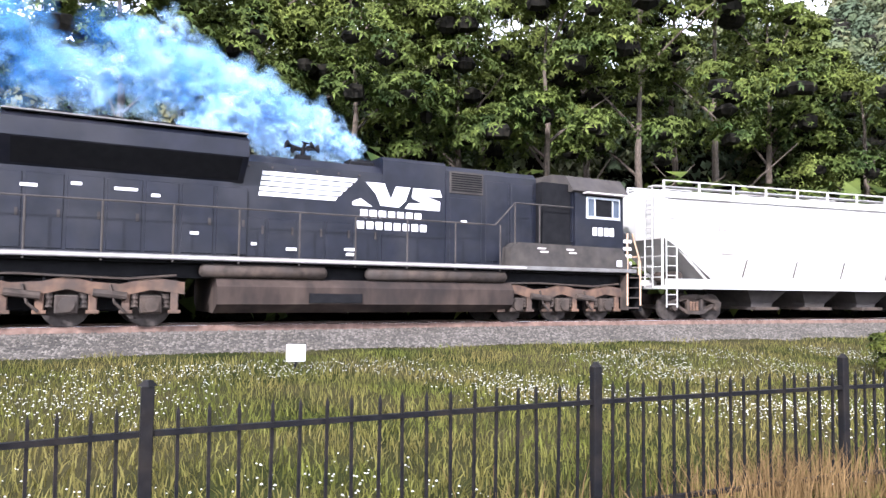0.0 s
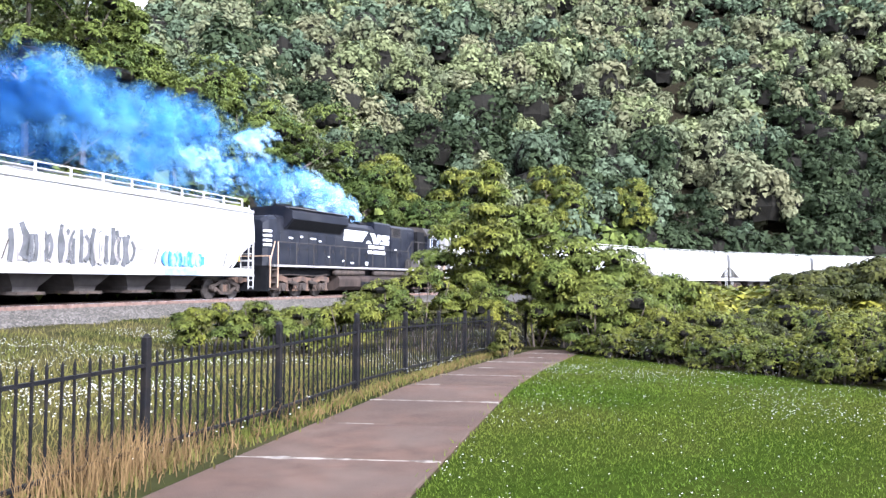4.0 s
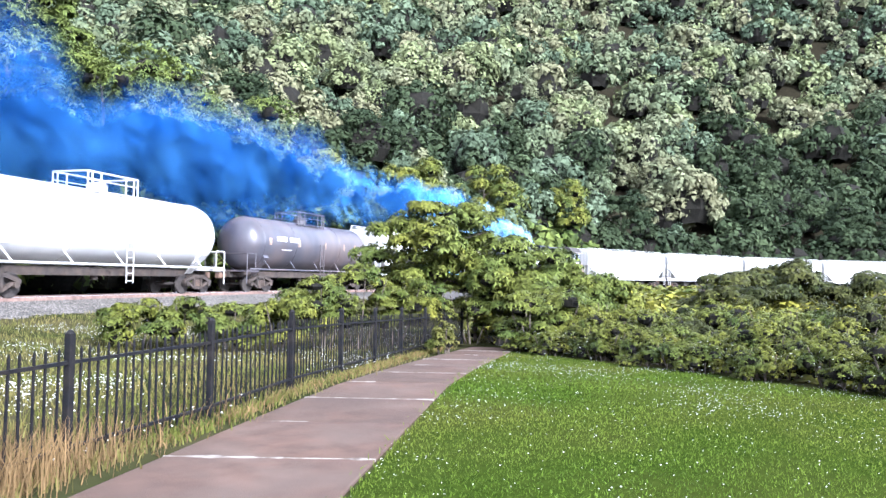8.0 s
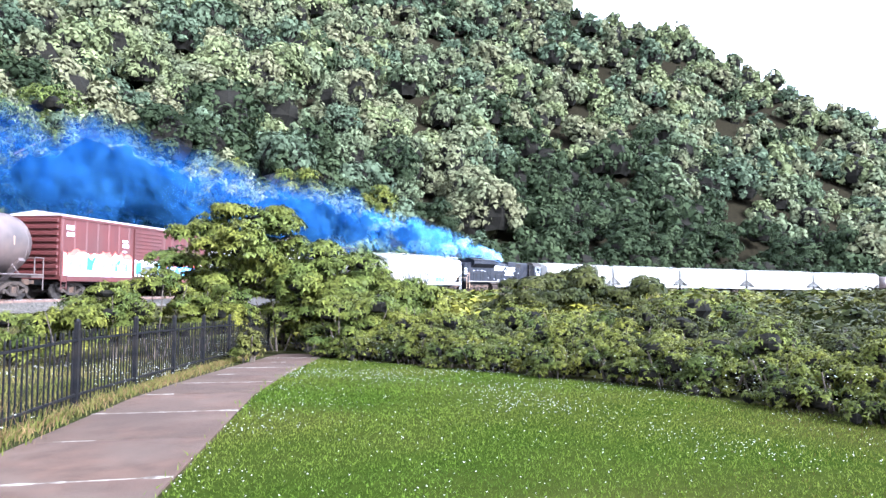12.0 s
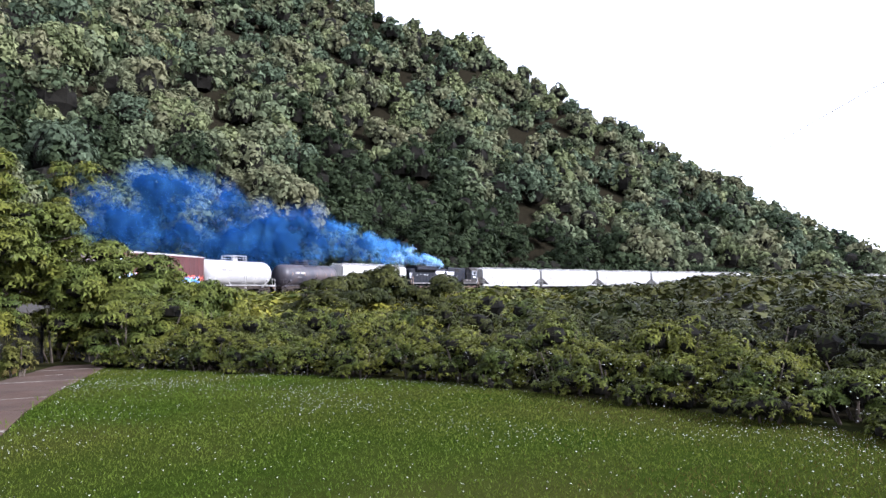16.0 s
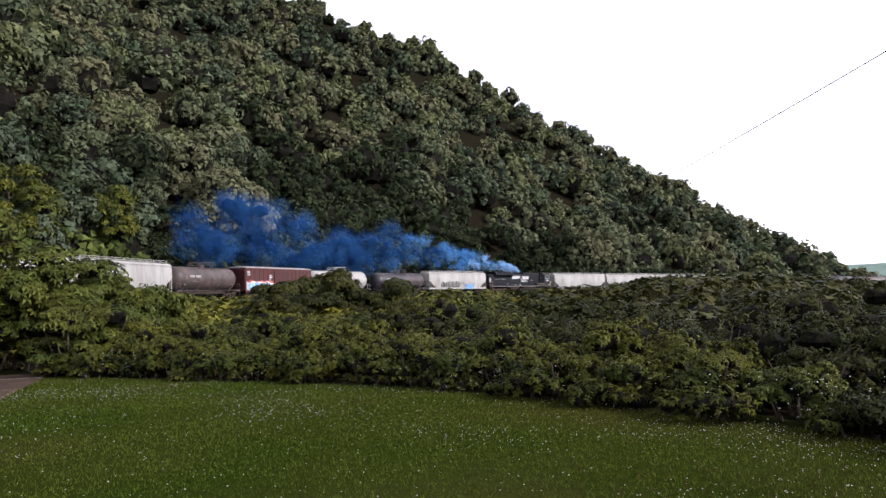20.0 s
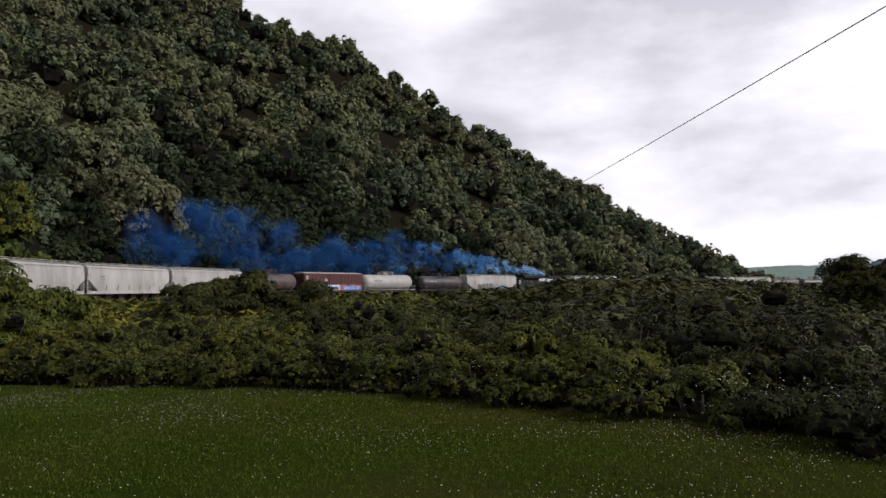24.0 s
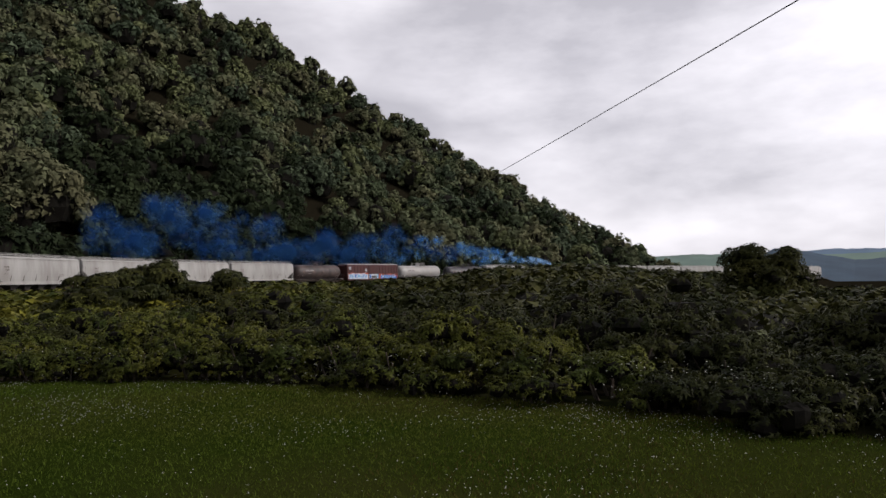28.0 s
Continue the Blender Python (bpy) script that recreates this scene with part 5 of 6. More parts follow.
def stroke(parent, pts, width, y, mat, label):
    """One sprayed stroke: a ribbon of even width along points in x, z."""
    left, right = [], []
    for i, p in enumerate(pts):
        a, b = Vector(pts[max(i - 1, 0)]), Vector(pts[min(i + 1, len(pts) - 1)])
        d = (b - a).normalized()
        n = Vector((-d.y, d.x)) * width / 2
        left.append((p[0] + n.x, p[1] + n.y))
        right.append((p[0] - n.x, p[1] - n.y))
    blob_shape(parent, "spray_paint", left + right[::-1], y, 0.004, mat, label)


def scrawl(parent, x, z, w, h, n, y, mats, seed, label, width=0.16):
    """A tag of upright curling strokes that spell nothing."""
    rng = random.Random(seed)
    for i in range(n):
        cx = x + w * (i + 0.5) / n
        ww = w / n * 0.62
        for k in range(3):
            x0 = cx + rng.uniform(-ww, ww)
            z0, z1 = z - h * rng.uniform(0.3, 0.5), z + h * rng.uniform(0.15, 0.5)
            bend = rng.uniform(-ww, ww)
            pts = [(x0 + bend * math.sin(j / 5 * math.pi * rng.choice((1, 1.0))) , z0 + (z1 - z0) * j / 5) for j in range(6)]
            stroke(parent, pts, width * rng.uniform(0.7, 1.3), y - 0.004 * k, mats[(i + k) % len(mats)], label)


def band(parent, x0, x1, z0, z1, y, mat, seed, label, ragged=0.25):
    """A sprayed field with a straight foot and a ragged crest."""
    rng = random.Random(seed)
    n = max(6, int((x1 - x0) / 0.28))
    crest = [(x0 + (x1 - x0) * i / n, z1 - ragged * rng.random()) for i in range(n + 1)]
    blob_shape(parent, "spray_paint", [(x0, z0)] + crest + [(x1, z0)], y, 0.004, mat, label)


def hopper_car(seed=0, graffiti=False, length=17.4):
    """Covered hopper: curved sides, sloped ends with open bays, roof walk, outlet gates."""
    label = "white curved-side covered hopper wagon with blue and grey sprayed tags" if graffiti else "white curved-side covered hopper wagon with roof walkway"
    e = thing("hopper_wagon", label, "railway wagon", "wagons of the train")
    L, W = length / 2, 1.56
    bm = new_bm()

    def ring(x, z0, z1):
        pts = []
        for k in range(9):
            z = z0 + (z1 - z0) * k / 8
            t = (z - 1.35) / (4.15 - 1.35)
            pts.append((W * (0.93 + 0.07 * math.sin(math.pi * min(max(t, 0), 1))), z))
        roof = [(W * 0.80, z1 + 0.22), (W * 0.42, z1 + 0.34), (0.0, z1 + 0.37)]
        half = pts + roof
        return [(x, -y, z) for y, z in half] + [(x, y, z) for y, z in reversed(half[:-1])]
    loft(bm, [ring(-L + 0.15, 2.75, 4.15), ring(-L + 0.75, 2.4, 4.15), ring(-L + 2.2, 1.36, 4.15), ring(0, 1.36, 4.15), ring(L - 2.2, 1.36, 4.15), ring(L - 0.75, 2.4, 4.15), ring(L - 0.15, 2.75, 4.15)])
    body = part("body", bm, "hopper_paint", e, smooth=False)
    for x in np.linspace(-L + 2.4, L - 2.4, 4):
        part("seam", box(new_bm(), x - 0.02, x + 0.02, -W - 0.004, W + 0.004, 2.6, 2.9), "hopper_paint", body)
    for y in (-1, 1):
        part("side_sill", box(new_bm(), -L + 0.2, L - 0.2, y * 1.50 - 0.06, y * 1.50 + 0.06, 1.06, 1.40, 0.01), "hopper_paint", e)
        part("top_chord", box(new_bm(), -L + 0.2, L - 0.2, y * 1.49 - 0.05, y * 1.49 + 0.05, 4.12, 4.24), "hopper_paint", e)
        bm = new_bm()
        box(bm, -L + 0.3, L - 0.3, y * 0.62 - 0.2, y * 0.62 + 0.2, 4.60, 4.64)
        part("roof_walk", bm, "hopper_paint", e)
        bm = new_bm()
        pipe(bm, [(-L + 0.5, y * 1.05, 4.78), (L - 0.5, y * 1.05, 4.78)], 0.025)
        for x in np.linspace(-L + 0.5, L - 0.5, 12):
            box(bm, x - 0.03, x + 0.03, y * 1.05 - 0.03, y * 1.05 + 0.03, 4.3, 4.79)
        part("roof_rail", bm, "hopper_paint", e)
    for x in np.linspace(-L + 1.8, L - 1.8, 5):
        part("hatch", box(new_bm(), x - 0.5, x + 0.5, -0.34, 0.34, 4.50, 4.66, 0.03), "hopper_paint", e)
    for sx in (-1, 1):
        part("end_platform", box(new_bm(), *sorted((sx * (L - 0.05), sx * (L - 2.0))), -1.5, 1.5, 1.06, 1.16), "hopper_paint", e)
        for y in (-1.46, 1.46):
            bm = new_bm()
            pipe(bm, [(sx * (L - 0.12), y, 1.1), (sx * (L - 0.12), y, 2.9), (sx * (L - 0.3), y, 4.1)], 0.05, 4)
            pipe(bm, [(sx * (L - 1.9), y, 1.4), (sx * (L - 0.75), y, 2.45)], 0.05, 4)
            part("end_post", bm, "hopper_paint", e)
        ladder(e, sx * (L - 0.42), -1.55, 0.45, 3.5, "hopper_paint")
        ladder(e, sx * (L + 0.02), -0.9, 1.1, 4.5, "hopper_paint", along_y=True)
        bm = new_bm()
        for z in (1.45, 1.8, 2.15):
            pipe(bm, [(sx * (L - 0.1), -1.45, z), (sx * (L - 0.1), 1.45, z)], 0.022)
        part("end_rail", bm, "hopper_paint", e)
        coupler(e, sx * (L - 0.1), sx)
        part("brake_gear", rod(box(new_bm(), sx * (L - 1.5) - 0.15, sx * (L - 1.5) + 0.15, -0.5, 0.5, 1.2, 1.6), (sx * (L - 1.2), -0.9, 1.5), (sx * (L - 1.2), 0.3, 1.5), 0.18, 8), "truck_steel", e)
    for x in (-L * 0.44, -L * 0.15, L * 0.15, L * 0.44):
        bm = new_bm()
        loft(bm, [[(x + sx * a, sy * b, z) for sx, sy in ((-1, -1), (1, -1), (1, 1), (-1, 1))] for a, b, z in ((1.2, 1.35, 1.38), (0.5, 0.9, 0.62), (0.45, 0.85, 0.42))])
        part("outlet", bm, "grey_dust", e)
        part("gate", box(new_bm(), x - 0.55, x + 0.55, -1.15, 1.15, 0.36, 0.46), "truck_steel", e)
    wheels = [w for x in (-L + 1.75, L - 1.75) for w in freight_truck(e, x)]
    y = -W - 0.006
    marks(e, -L + 2.4, y - 0.002, 2.5, [(0.0, 0.55, 0.16, 0.2), (0.22, 0.55, 0.16, 0.2), (0.44, 0.55, 0.16, 0.2), (0.66, 0.55, 0.14, 0.2), (0.1, 0.2, 0.14, 0.2), (0.3, 0.2, 0.14, 0.2), (0.5, 0.2, 0.14, 0.2), (0.7, 0.2, 0.14, 0.2), (0.1, -0.1, 0.6, 0.06), (0.1, -0.22, 0.5, 0.05)])
    marks(e, L - 4.6, y + 0.016, 2.0, [(0, 0.3, 0.9, 0.05), (0, 0.18, 1.1, 0.05), (0.1, 0.05, 0.8, 0.05)])
    for x in np.linspace(-L + 3.4, L - 2.6, 6):
        part("grab_iron", rod(new_bm(), (x, y + 0.03, 1.5), (x + 0.22, y + 0.03, 2.1), 0.02, 5), "truck_steel", e)
    if graffiti:
        scrawl(e, -L + 3.6, 2.05, 5.4, 1.5, 13, y - 0.002, ["black_spray", "stencil", "black_spray"], 3, "grey and black sprayed tag", 0.15)
        scrawl(e, -L + 9.2, 2.35, 0.9, 0.7, 3, y - 0.002, ["stencil"], 5, "faint grey sprayed tag", 0.06)
        scrawl(e, L - 6.6, 1.74, 2.5, 0.62, 7, y - 0.002, ["blue_spray", "cyan_spray"], 4, "bright blue sprayed tag", 0.2)
        band(e, L - 6.6, L - 4.4, 1.09, 1.38, -1.565, "cyan_spray", 9, "blue overspray on the sill", 0.1)
        part("corner_stripe", box(new_bm(), L - 1.42, L - 1.34, -W * 0.985, -W * 0.95, 1.75, 2.3), "yellow_paint", e, "small yellow reflective stripe")
        part("corner_stripe", box(new_bm(), -L + 2.0, -L + 2.1, -W * 0.985, -W * 0.95, 1.6, 2.4), "yellow_paint", e, "small yellow reflective stripe")
    return e, wheels


def tank_car(mat, label, length=14.6, name="tank_wagon", dome_mat=None, r=1.5):
    e = thing(name, label, "railway wagon", "wagons of the train")
    L = length / 2
    dome_mat = dome_mat or mat
    bm = new_bm()
    zc = 1.25 + r
    prof = [(-L + 0.55, 0.12), (-L + 0.6, 0.55), (-L + 0.72, 0.95), (-L + 0.95, 1.28), (-L + 1.25, 1.45), (-L + 1.6, 1.5), (-L + 4, 1.5), (0, 1.5)]
    prof = [(x, q * r / 1.5) for x, q in prof]
    prof = prof + [(-x, q) for x, q in reversed(prof[:-1])]
    loft(bm, [[(x, q * math.cos(2 * math.pi * k / 40), zc + q * math.sin(2 * math.pi * k / 40)) for k in range(40)] for x, q in prof])
    shell = part("shell", bm, mat, e, smooth=True)
    bm = new_bm()
    for x in (-L + 1.62, -L * 0.35, L * 0.35, L - 1.62):
        for k in range(40):
            a, b = 2 * math.pi * k / 40, 2 * math.pi * (k + 1) / 40
            rod(bm, (x, (r + 0.004) * math.cos(a), zc + (r + 0.004) * math.sin(a)), (x, (r + 0.004) * math.cos(b), zc + (r + 0.004) * math.sin(b)), 0.014, 4)
    part("weld_band", bm, mat, shell)
    top = zc + r
    bm = new_bm()
    rod(bm, (0, 0, top - 0.15), (0, 0, top + 0.22), 0.42, 18)
    rod(bm, (0, 0, top + 0.22), (0, 0, top + 0.32), 0.46, 18, 0.30)
    part("manway", bm, dome_mat, e, smooth=False)
    bm = new_bm()
    box(bm, -1.5, 1.5, -0.85, -0.55, top - 0.18, top - 0.12)
    box(bm, -1.5, 1.5, 0.55, 0.85, top - 0.18, top - 0.12)
    part("platform", bm, dome_mat, e)
    for y in (-0.85, 0.85):
        bm = new_bm()
        for x in (-1.5, -1.25, -0.75, 0.75, 1.25, 1.5):
            rod(bm, (x, y, top - 0.3), (x, y, top + 0.62), 0.035, 5)
        pipe(bm, [(-1.5, y, top + 0.62), (1.5, y, top + 0.62)], 0.04, 5)
        pipe(bm, [(-1.5, y, top + 0.28), (1.5, y, top + 0.28)], 0.025, 5)
        part("guard_rail", bm, dome_mat, e)
    bm = new_bm()
    for x in (-1.5, 1.5):
        pipe(bm, [(x, -0.85, top + 0.62), (x, 0.85, top + 0.62)], 0.035, 5)
    part("guard_rail", bm, dome_mat, e)
    for y in (-1, 1):
        bm = new_bm()
        pipe(bm, [(-L + 0.3, y * 1.47, 1.25), (L - 0.3, y * 1.47, 1.25)], 0.05, 6)
        for x in np.linspace(-L + 2.2, L - 2.2, 5):
            pipe(bm, [(x, y * 1.47, 1.25), (x - 0.3, y * 1.25, 1.75)], 0.035, 5)
        part("side_rail", bm, dome_mat, e)
        for sx in (-1, 1):
            bm = new_bm()
            x = sx * (L - 1.9)
            loft(bm, [[(x + dx, y * yy, z) for dx, yy, z in ((-0.25, 0.5, 0.95), (0.25, 0.5, 0.95), (0.25, 1.4, 1.9), (-0.25, 1.4, 1.9))], [(x + dx, y * yy, z) for dx, yy, z in ((-0.2, 0.5, 1.05), (0.2, 0.5, 1.05), (0.2, 1.3, 2.1), (-0.2, 1.3, 2.1))]])
            part("saddle", bm, dome_mat, e)
    part("centre_sill", box(new_bm(), -L + 0.1, L - 0.1, -0.3, 0.3, 0.8, 1.15), "truck_steel", e)
    for sx in (-1, 1):
        part("end_deck", box(new_bm(), *sorted((sx * (L - 0.1), sx * (L - 1.2))), -1.45, 1.45, 1.1, 1.2), dome_mat, e)
        bm = new_bm()
        for y in (-1.42, 1.42):
            pipe(bm, [(sx * (L - 0.15), y, 0.45), (sx * (L - 0.15), y, 2.1), (sx * (L - 0.9), y, 2.1), (sx * (L - 0.9), y, 1.2)], 0.03, 5)
        pipe(bm, [(sx * (L - 0.15), -1.42, 2.1), (sx * (L - 0.15), 1.42, 2.1)], 0.03, 5)
        part("end_rail", bm, dome_mat, e)
        coupler(e, sx * (L - 0.15), sx)
    ladder(e, 0.3, -1.53, 0.5, 2.9, dome_mat)
    part("outlet_valve", rod(new_bm(), (0, 0, 1.3), (0, 0, 0.62), 0.16, 10), "truck_steel", e)
    wheels = [w for x in (-L + 1.9, L - 1.9) for w in freight_truck(e, x)]
    y = -r - 0.01
    stencil = "stencil" if mat == "tank_white" else "roof_grey"
    bm = new_bm()
    for i in range(9):
        if i != 4:
            x = -L * 0.62 + i * 0.26
            box(bm, x, x + 0.17, y - 0.002, y + 0.06, zc + 0.15, zc + 0.42)
    part("stencil_bars", bm, stencil, e, "stencilled lettering row")
    marks(e, -L * 0.62, y + 0.05, zc - 0.35, [(0, 0.25, 1.5, 0.05), (0, 0.12, 1.8, 0.05), (0.5, 0.0, 1.0, 0.05)], stencil)
    marks(e, L * 0.62, y + 0.03, zc - 0.2, [(0, 0, 0.55, 0.3)], stencil)
    if mat != "tank_white":
        bm = new_bm()
        for x in (-L * 0.72, -L * 0.70, -L * 0.32, -L * 0.30, L * 0.1, L * 0.42, L * 0.62):
            box(bm, x, x + 0.05, y - 0.002, y + 0.08, zc - 0.1, zc + 0.3)
        part("reflector_strip", bm, "tan_rail", e, "faded orange reflective strips")
    return e, wheels


def box_car(length=17.0):
    e = thing("box_wagon", "rust-red ribbed box wagon with blue and white sprayed tags", "railway wagon", "wagons of the train")
    L, W, z0, z1 = length / 2, 1.50, 1.05, 4.45
    body = part("body", box(new_bm(), -L + 0.25, L - 0.25, -W, W, z0, z1), "red_paint", e)
    bm = new_bm()
    loft(bm, [[(x, -W - 0.06, z1 - 0.05), (x, -W - 0.06, z1 + 0.03), (x, 0, z1 + 0.24), (x, W + 0.06, z1 + 0.03), (x, W + 0.06, z1 - 0.05)] for x in (-L + 0.2, L - 0.2)])
    roof = part("roof", bm, "roof_grey", e, "pale galvanised ridged roof")
    for x in np.linspace(-L + 0.8, L - 0.8, 14):
        bm = new_bm()
        loft(bm, [[(x + dx, y, z) for dx, dz in ((-0.04, 0), (0.04, 0)) for y, z in ()] or [(x - 0.04, -W - 0.05, z1 + 0.03), (x - 0.04, 0, z1 + 0.28), (x - 0.04, W + 0.05, z1 + 0.03)], [(x + 0.04, -W - 0.05, z1 + 0.03), (x + 0.04, 0, z1 + 0.28), (x + 0.04, W + 0.05, z1 + 0.03)]], closed=False, caps=False)
        part("roof_rib", bm, "roof_grey", roof)
    for y in (-1, 1):
        for i, x in enumerate(np.linspace(-L + 0.45, L - 0.45, 17)):
            if -1.7 < x < 1.7:
                continue
            bm = new_bm()
            loft(bm, [[(x - 0.11, y * W, z), (x - 0.06, y * (W + 0.055), z), (x + 0.06, y * (W + 0.055), z), (x + 0.11, y * W, z)] for z in (z0 + 0.25, z1 - 0.2)])
            part("side_rib", bm, "red_paint", body)
        part("sill", box(new_bm(), -L + 0.25, L - 0.25, *sorted((y * W, y * (W + 0.07))), z0 - 0.1, z0 + 0.18), "red_paint", e)
        part("top_plate", box(new_bm(), -L + 0.25, L - 0.25, *sorted((y * W, y * (W + 0.06))), z1 - 0.18, z1 - 0.05), "red_paint", e)
        door = part("door", box(new_bm(), -1.55, 1.55, *sorted((y * W, y * (W + 0.09))), z0 + 0.2, z1 - 0.25), "red_paint", e)
        for z in np.linspace(z0 + 0.4, z1 - 0.45, 12):
            part("door_corrugation", box(new_bm(), -1.5, 1.5, *sorted((y * (W + 0.09), y * (W + 0.12))), z - 0.06, z + 0.06, 0.015), "red_paint", door)
    for sx in (-1, 1):
        for z in np.linspace(z0 + 0.3, z1 - 0.3, 9):
            part("end_corrugation", box(new_bm(), *sorted((sx * (L - 0.25), sx * (L - 0.13))), -W + 0.08, W - 0.08, z - 0.10, z + 0.10, 0.03), "red_paint", e)
        ladder(e, sx * (L - 0.5), -W - 0.09, 0.5, 2.6, "red_paint")
        coupler(e, sx * (L - 0.2), sx)
    part("underframe", box(new_bm(), -L + 0.3, L - 0.3, -0.4, 0.4, 0.75, 1.05), "dark", e)
    part("brake_tank", rod(new_bm(), (-1.2, -0.9, 0.8), (0.4, -0.9, 0.8), 0.2, 10), "dark", e)
    wheels = [w for x in (-L + 1.9, L - 1.9) for w in freight_truck(e, x)]
    y = -W - 0.065
    band(e, -L + 0.45, -1.75, 1.2, 2.72, y + 0.004, "red_spray", 12, "red outline of a sprayed tag", 0.35)
    band(e, -L + 0.5, -1.8, 1.2, 2.58, y, "pale_spray", 13, "blue and white sprayed tag", 0.4)
    for i, (bx, bw) in enumerate([(-L + 0.9, 1.1), (-L + 2.4, 0.9), (-L + 3.2, 1.3), (-L + 4.7, 1.5)]):
        band(e, bx, bx + bw, 1.55, 2.35, y - 0.004, "blue_spray" if i % 2 else "cyan_spray", 30 + i, "blue and white sprayed tag", 0.35)
    scrawl(e, -L + 0.6, 1.75, 5.8, 1.0, 14, y - 0.008, ["pale_spray", "cyan_spray"], 14, "blue and white sprayed tag", 0.08)
    band(e, 1.75, L - 0.5, 1.2, 2.55, y + 0.004, "red_spray", 15, "red edge of a sprayed tag", 0.6)
    band(e, 2.3, L - 0.7, 1.25, 2.2, y, "blue_spray", 16, "blue and red sprayed tag", 0.5)
    scrawl(e, 2.4, 1.75, 4.6, 0.9, 10, y - 0.006, ["cyan_spray", "pale_spray", "blue_spray"], 17, "blue and red sprayed tag", 0.1)
    band(e, -1.5, 1.5, 1.3, 2.35, y - 0.062, "pale_spray", 18, "dark and white sprayed tag", 0.2)
    band(e, -0.8, 0.9, 1.35, 2.05, y - 0.067, "black_spray", 19, "dark and white sprayed tag", 0.2)
    band(e, -1.45, -0.85, 1.4, 2.3, y - 0.067, "blue_spray", 20, "blue end of a sprayed tag", 0.2)
    band(e, 1.0, 1.45, 1.4, 2.3, y - 0.067, "cyan_spray", 21, "blue end of a sprayed tag", 0.2)
    marks(e, -L + 0.7, y + 0.04, 3.2, [(0, 0.5, 0.16, 0.24), (0.22, 0.5, 0.16, 0.24), (0.44, 0.5, 0.16, 0.24), (0.05, 0.15, 0.14, 0.22), (0.27, 0.15, 0.14, 0.22), (0.49, 0.15, 0.14, 0.22)], "pale_spray")
    marks(e, -2.7, y + 0.04, 2.9, [(0, 0.4, 0.5, 0.14), (0, 0.1, 0.6, 0.2), (0, -0.2, 0.4, 0.1)], "pale_spray")
    return e, wheels


def loco_truck(e, x):
    out = []
    for dx in (-1.75, 0, 1.75):
        out.append(wheelset(e, x + dx, 0.50))
    # one black box for motors, added to fill the shade under the frame
    part("motor_case", box(new_bm(), x - 2.45, x + 2.45, -0.62, 0.62, 0.34, 1.14, 0.05), "dark", e)
    for y in (-1, 1):
        bm = new_bm()
        yy = y * 1.12
        for dx in (-1.75, 0, 1.75):
            for k in (-0.62, 0.44):
                bm = box(new_bm(), x + dx + k, x + dx + k + 0.18, yy - 0.06, yy + 0.06, 0.34, 0.86, 0.02)
                box(bm, x + dx + k - 0.05, x + dx + k + 0.23, yy - 0.09, yy + 0.09, 0.30, 0.38, 0.01)
                part("pedestal_leg", bm, "rust_brown", e)
        for dx in (-2.3, -1.25, -0.45, 0.5, 1.3, 2.3):
            bm = new_bm()
            rod(bm, (x + dx, yy - y * 0.1, 1.10), (x + dx + 0.06, yy - y * 0.14, 0.30), 0.035, 5)
            box(bm, x + dx - 0.05, x + dx + 0.10, *sorted((yy - y * 0.2, yy - y * 0.06)), 0.42, 0.72, 0.02)
            part("brake_hanger", bm, "dark", e)
        bm = new_bm()
        sec = ((-2.5, 0.92), (-2.1, 0.98), (-1.75, 1.02), (-1.1, 0.86), (-0.5, 0.90), (0, 1.02), (0.5, 0.90), (1.1, 0.86), (1.75, 1.02), (2.1, 0.98), (2.5, 0.92))
        loft(bm, [[(x + dx, yy + dy, z + dz) for dy, dz in ((-0.08, -0.17), (0.08, -0.17), (0.08, 0.12), (-0.08, 0.12))] for dx, z in sec])
        frame_part = part("side_frame", bm, "rust_brown", e)
        for dx in (-1.75, 0, 1.75):
            bm = new_bm()
            box(bm, x + dx - 0.24, x + dx + 0.24, *sorted((yy, yy + y * 0.16)), 0.30, 0.72, 0.03)
            rod(bm, (x + dx, yy + y * 0.15, 0.5), (x + dx, yy + y * 0.24, 0.5), 0.16, 12)
            part("axle_box", bm, "truck_steel", frame_part)
            for k in (-0.34, 0.34):
                bm = loft(new_bm(), [[(x + dx + k + r * math.cos(q * 0.785), yy + r * math.sin(q * 0.785), 0.45 + j * 0.05) for q in range(8)] for j, r in enumerate((0.09, 0.07, 0.09, 0.07, 0.09, 0.07, 0.09))])
                part("spring", bm, "truck_steel", frame_part)
        for dx in (-0.87, 0.87):
            bm = new_bm()
            rod(bm, (x + dx - 0.35, yy + y * 0.12, 0.78), (x + dx + 0.35, yy + y * 0.12, 0.70), 0.09, 8)
            pipe(bm, [(x + dx, yy + y * 0.1, 0.95), (x + dx + 0.1, yy + y * 0.14, 0.55), (x + dx + 0.32, yy + y * 0.1, 0.35)], 0.035, 5)
            part("brake_cylinder", bm, "truck_steel", frame_part)
        bm = new_bm()
        pipe(bm, [(x - 2.4, yy + y * 0.1, 1.14), (x - 1.0, yy + y * 0.12, 1.18), (x + 1.2, yy + y * 0.12, 1.10), (x + 2.3, yy + y * 0.1, 1.2)], 0.03, 5)
        part("sand_pipe", bm, "truck_steel", frame_part)
    return out


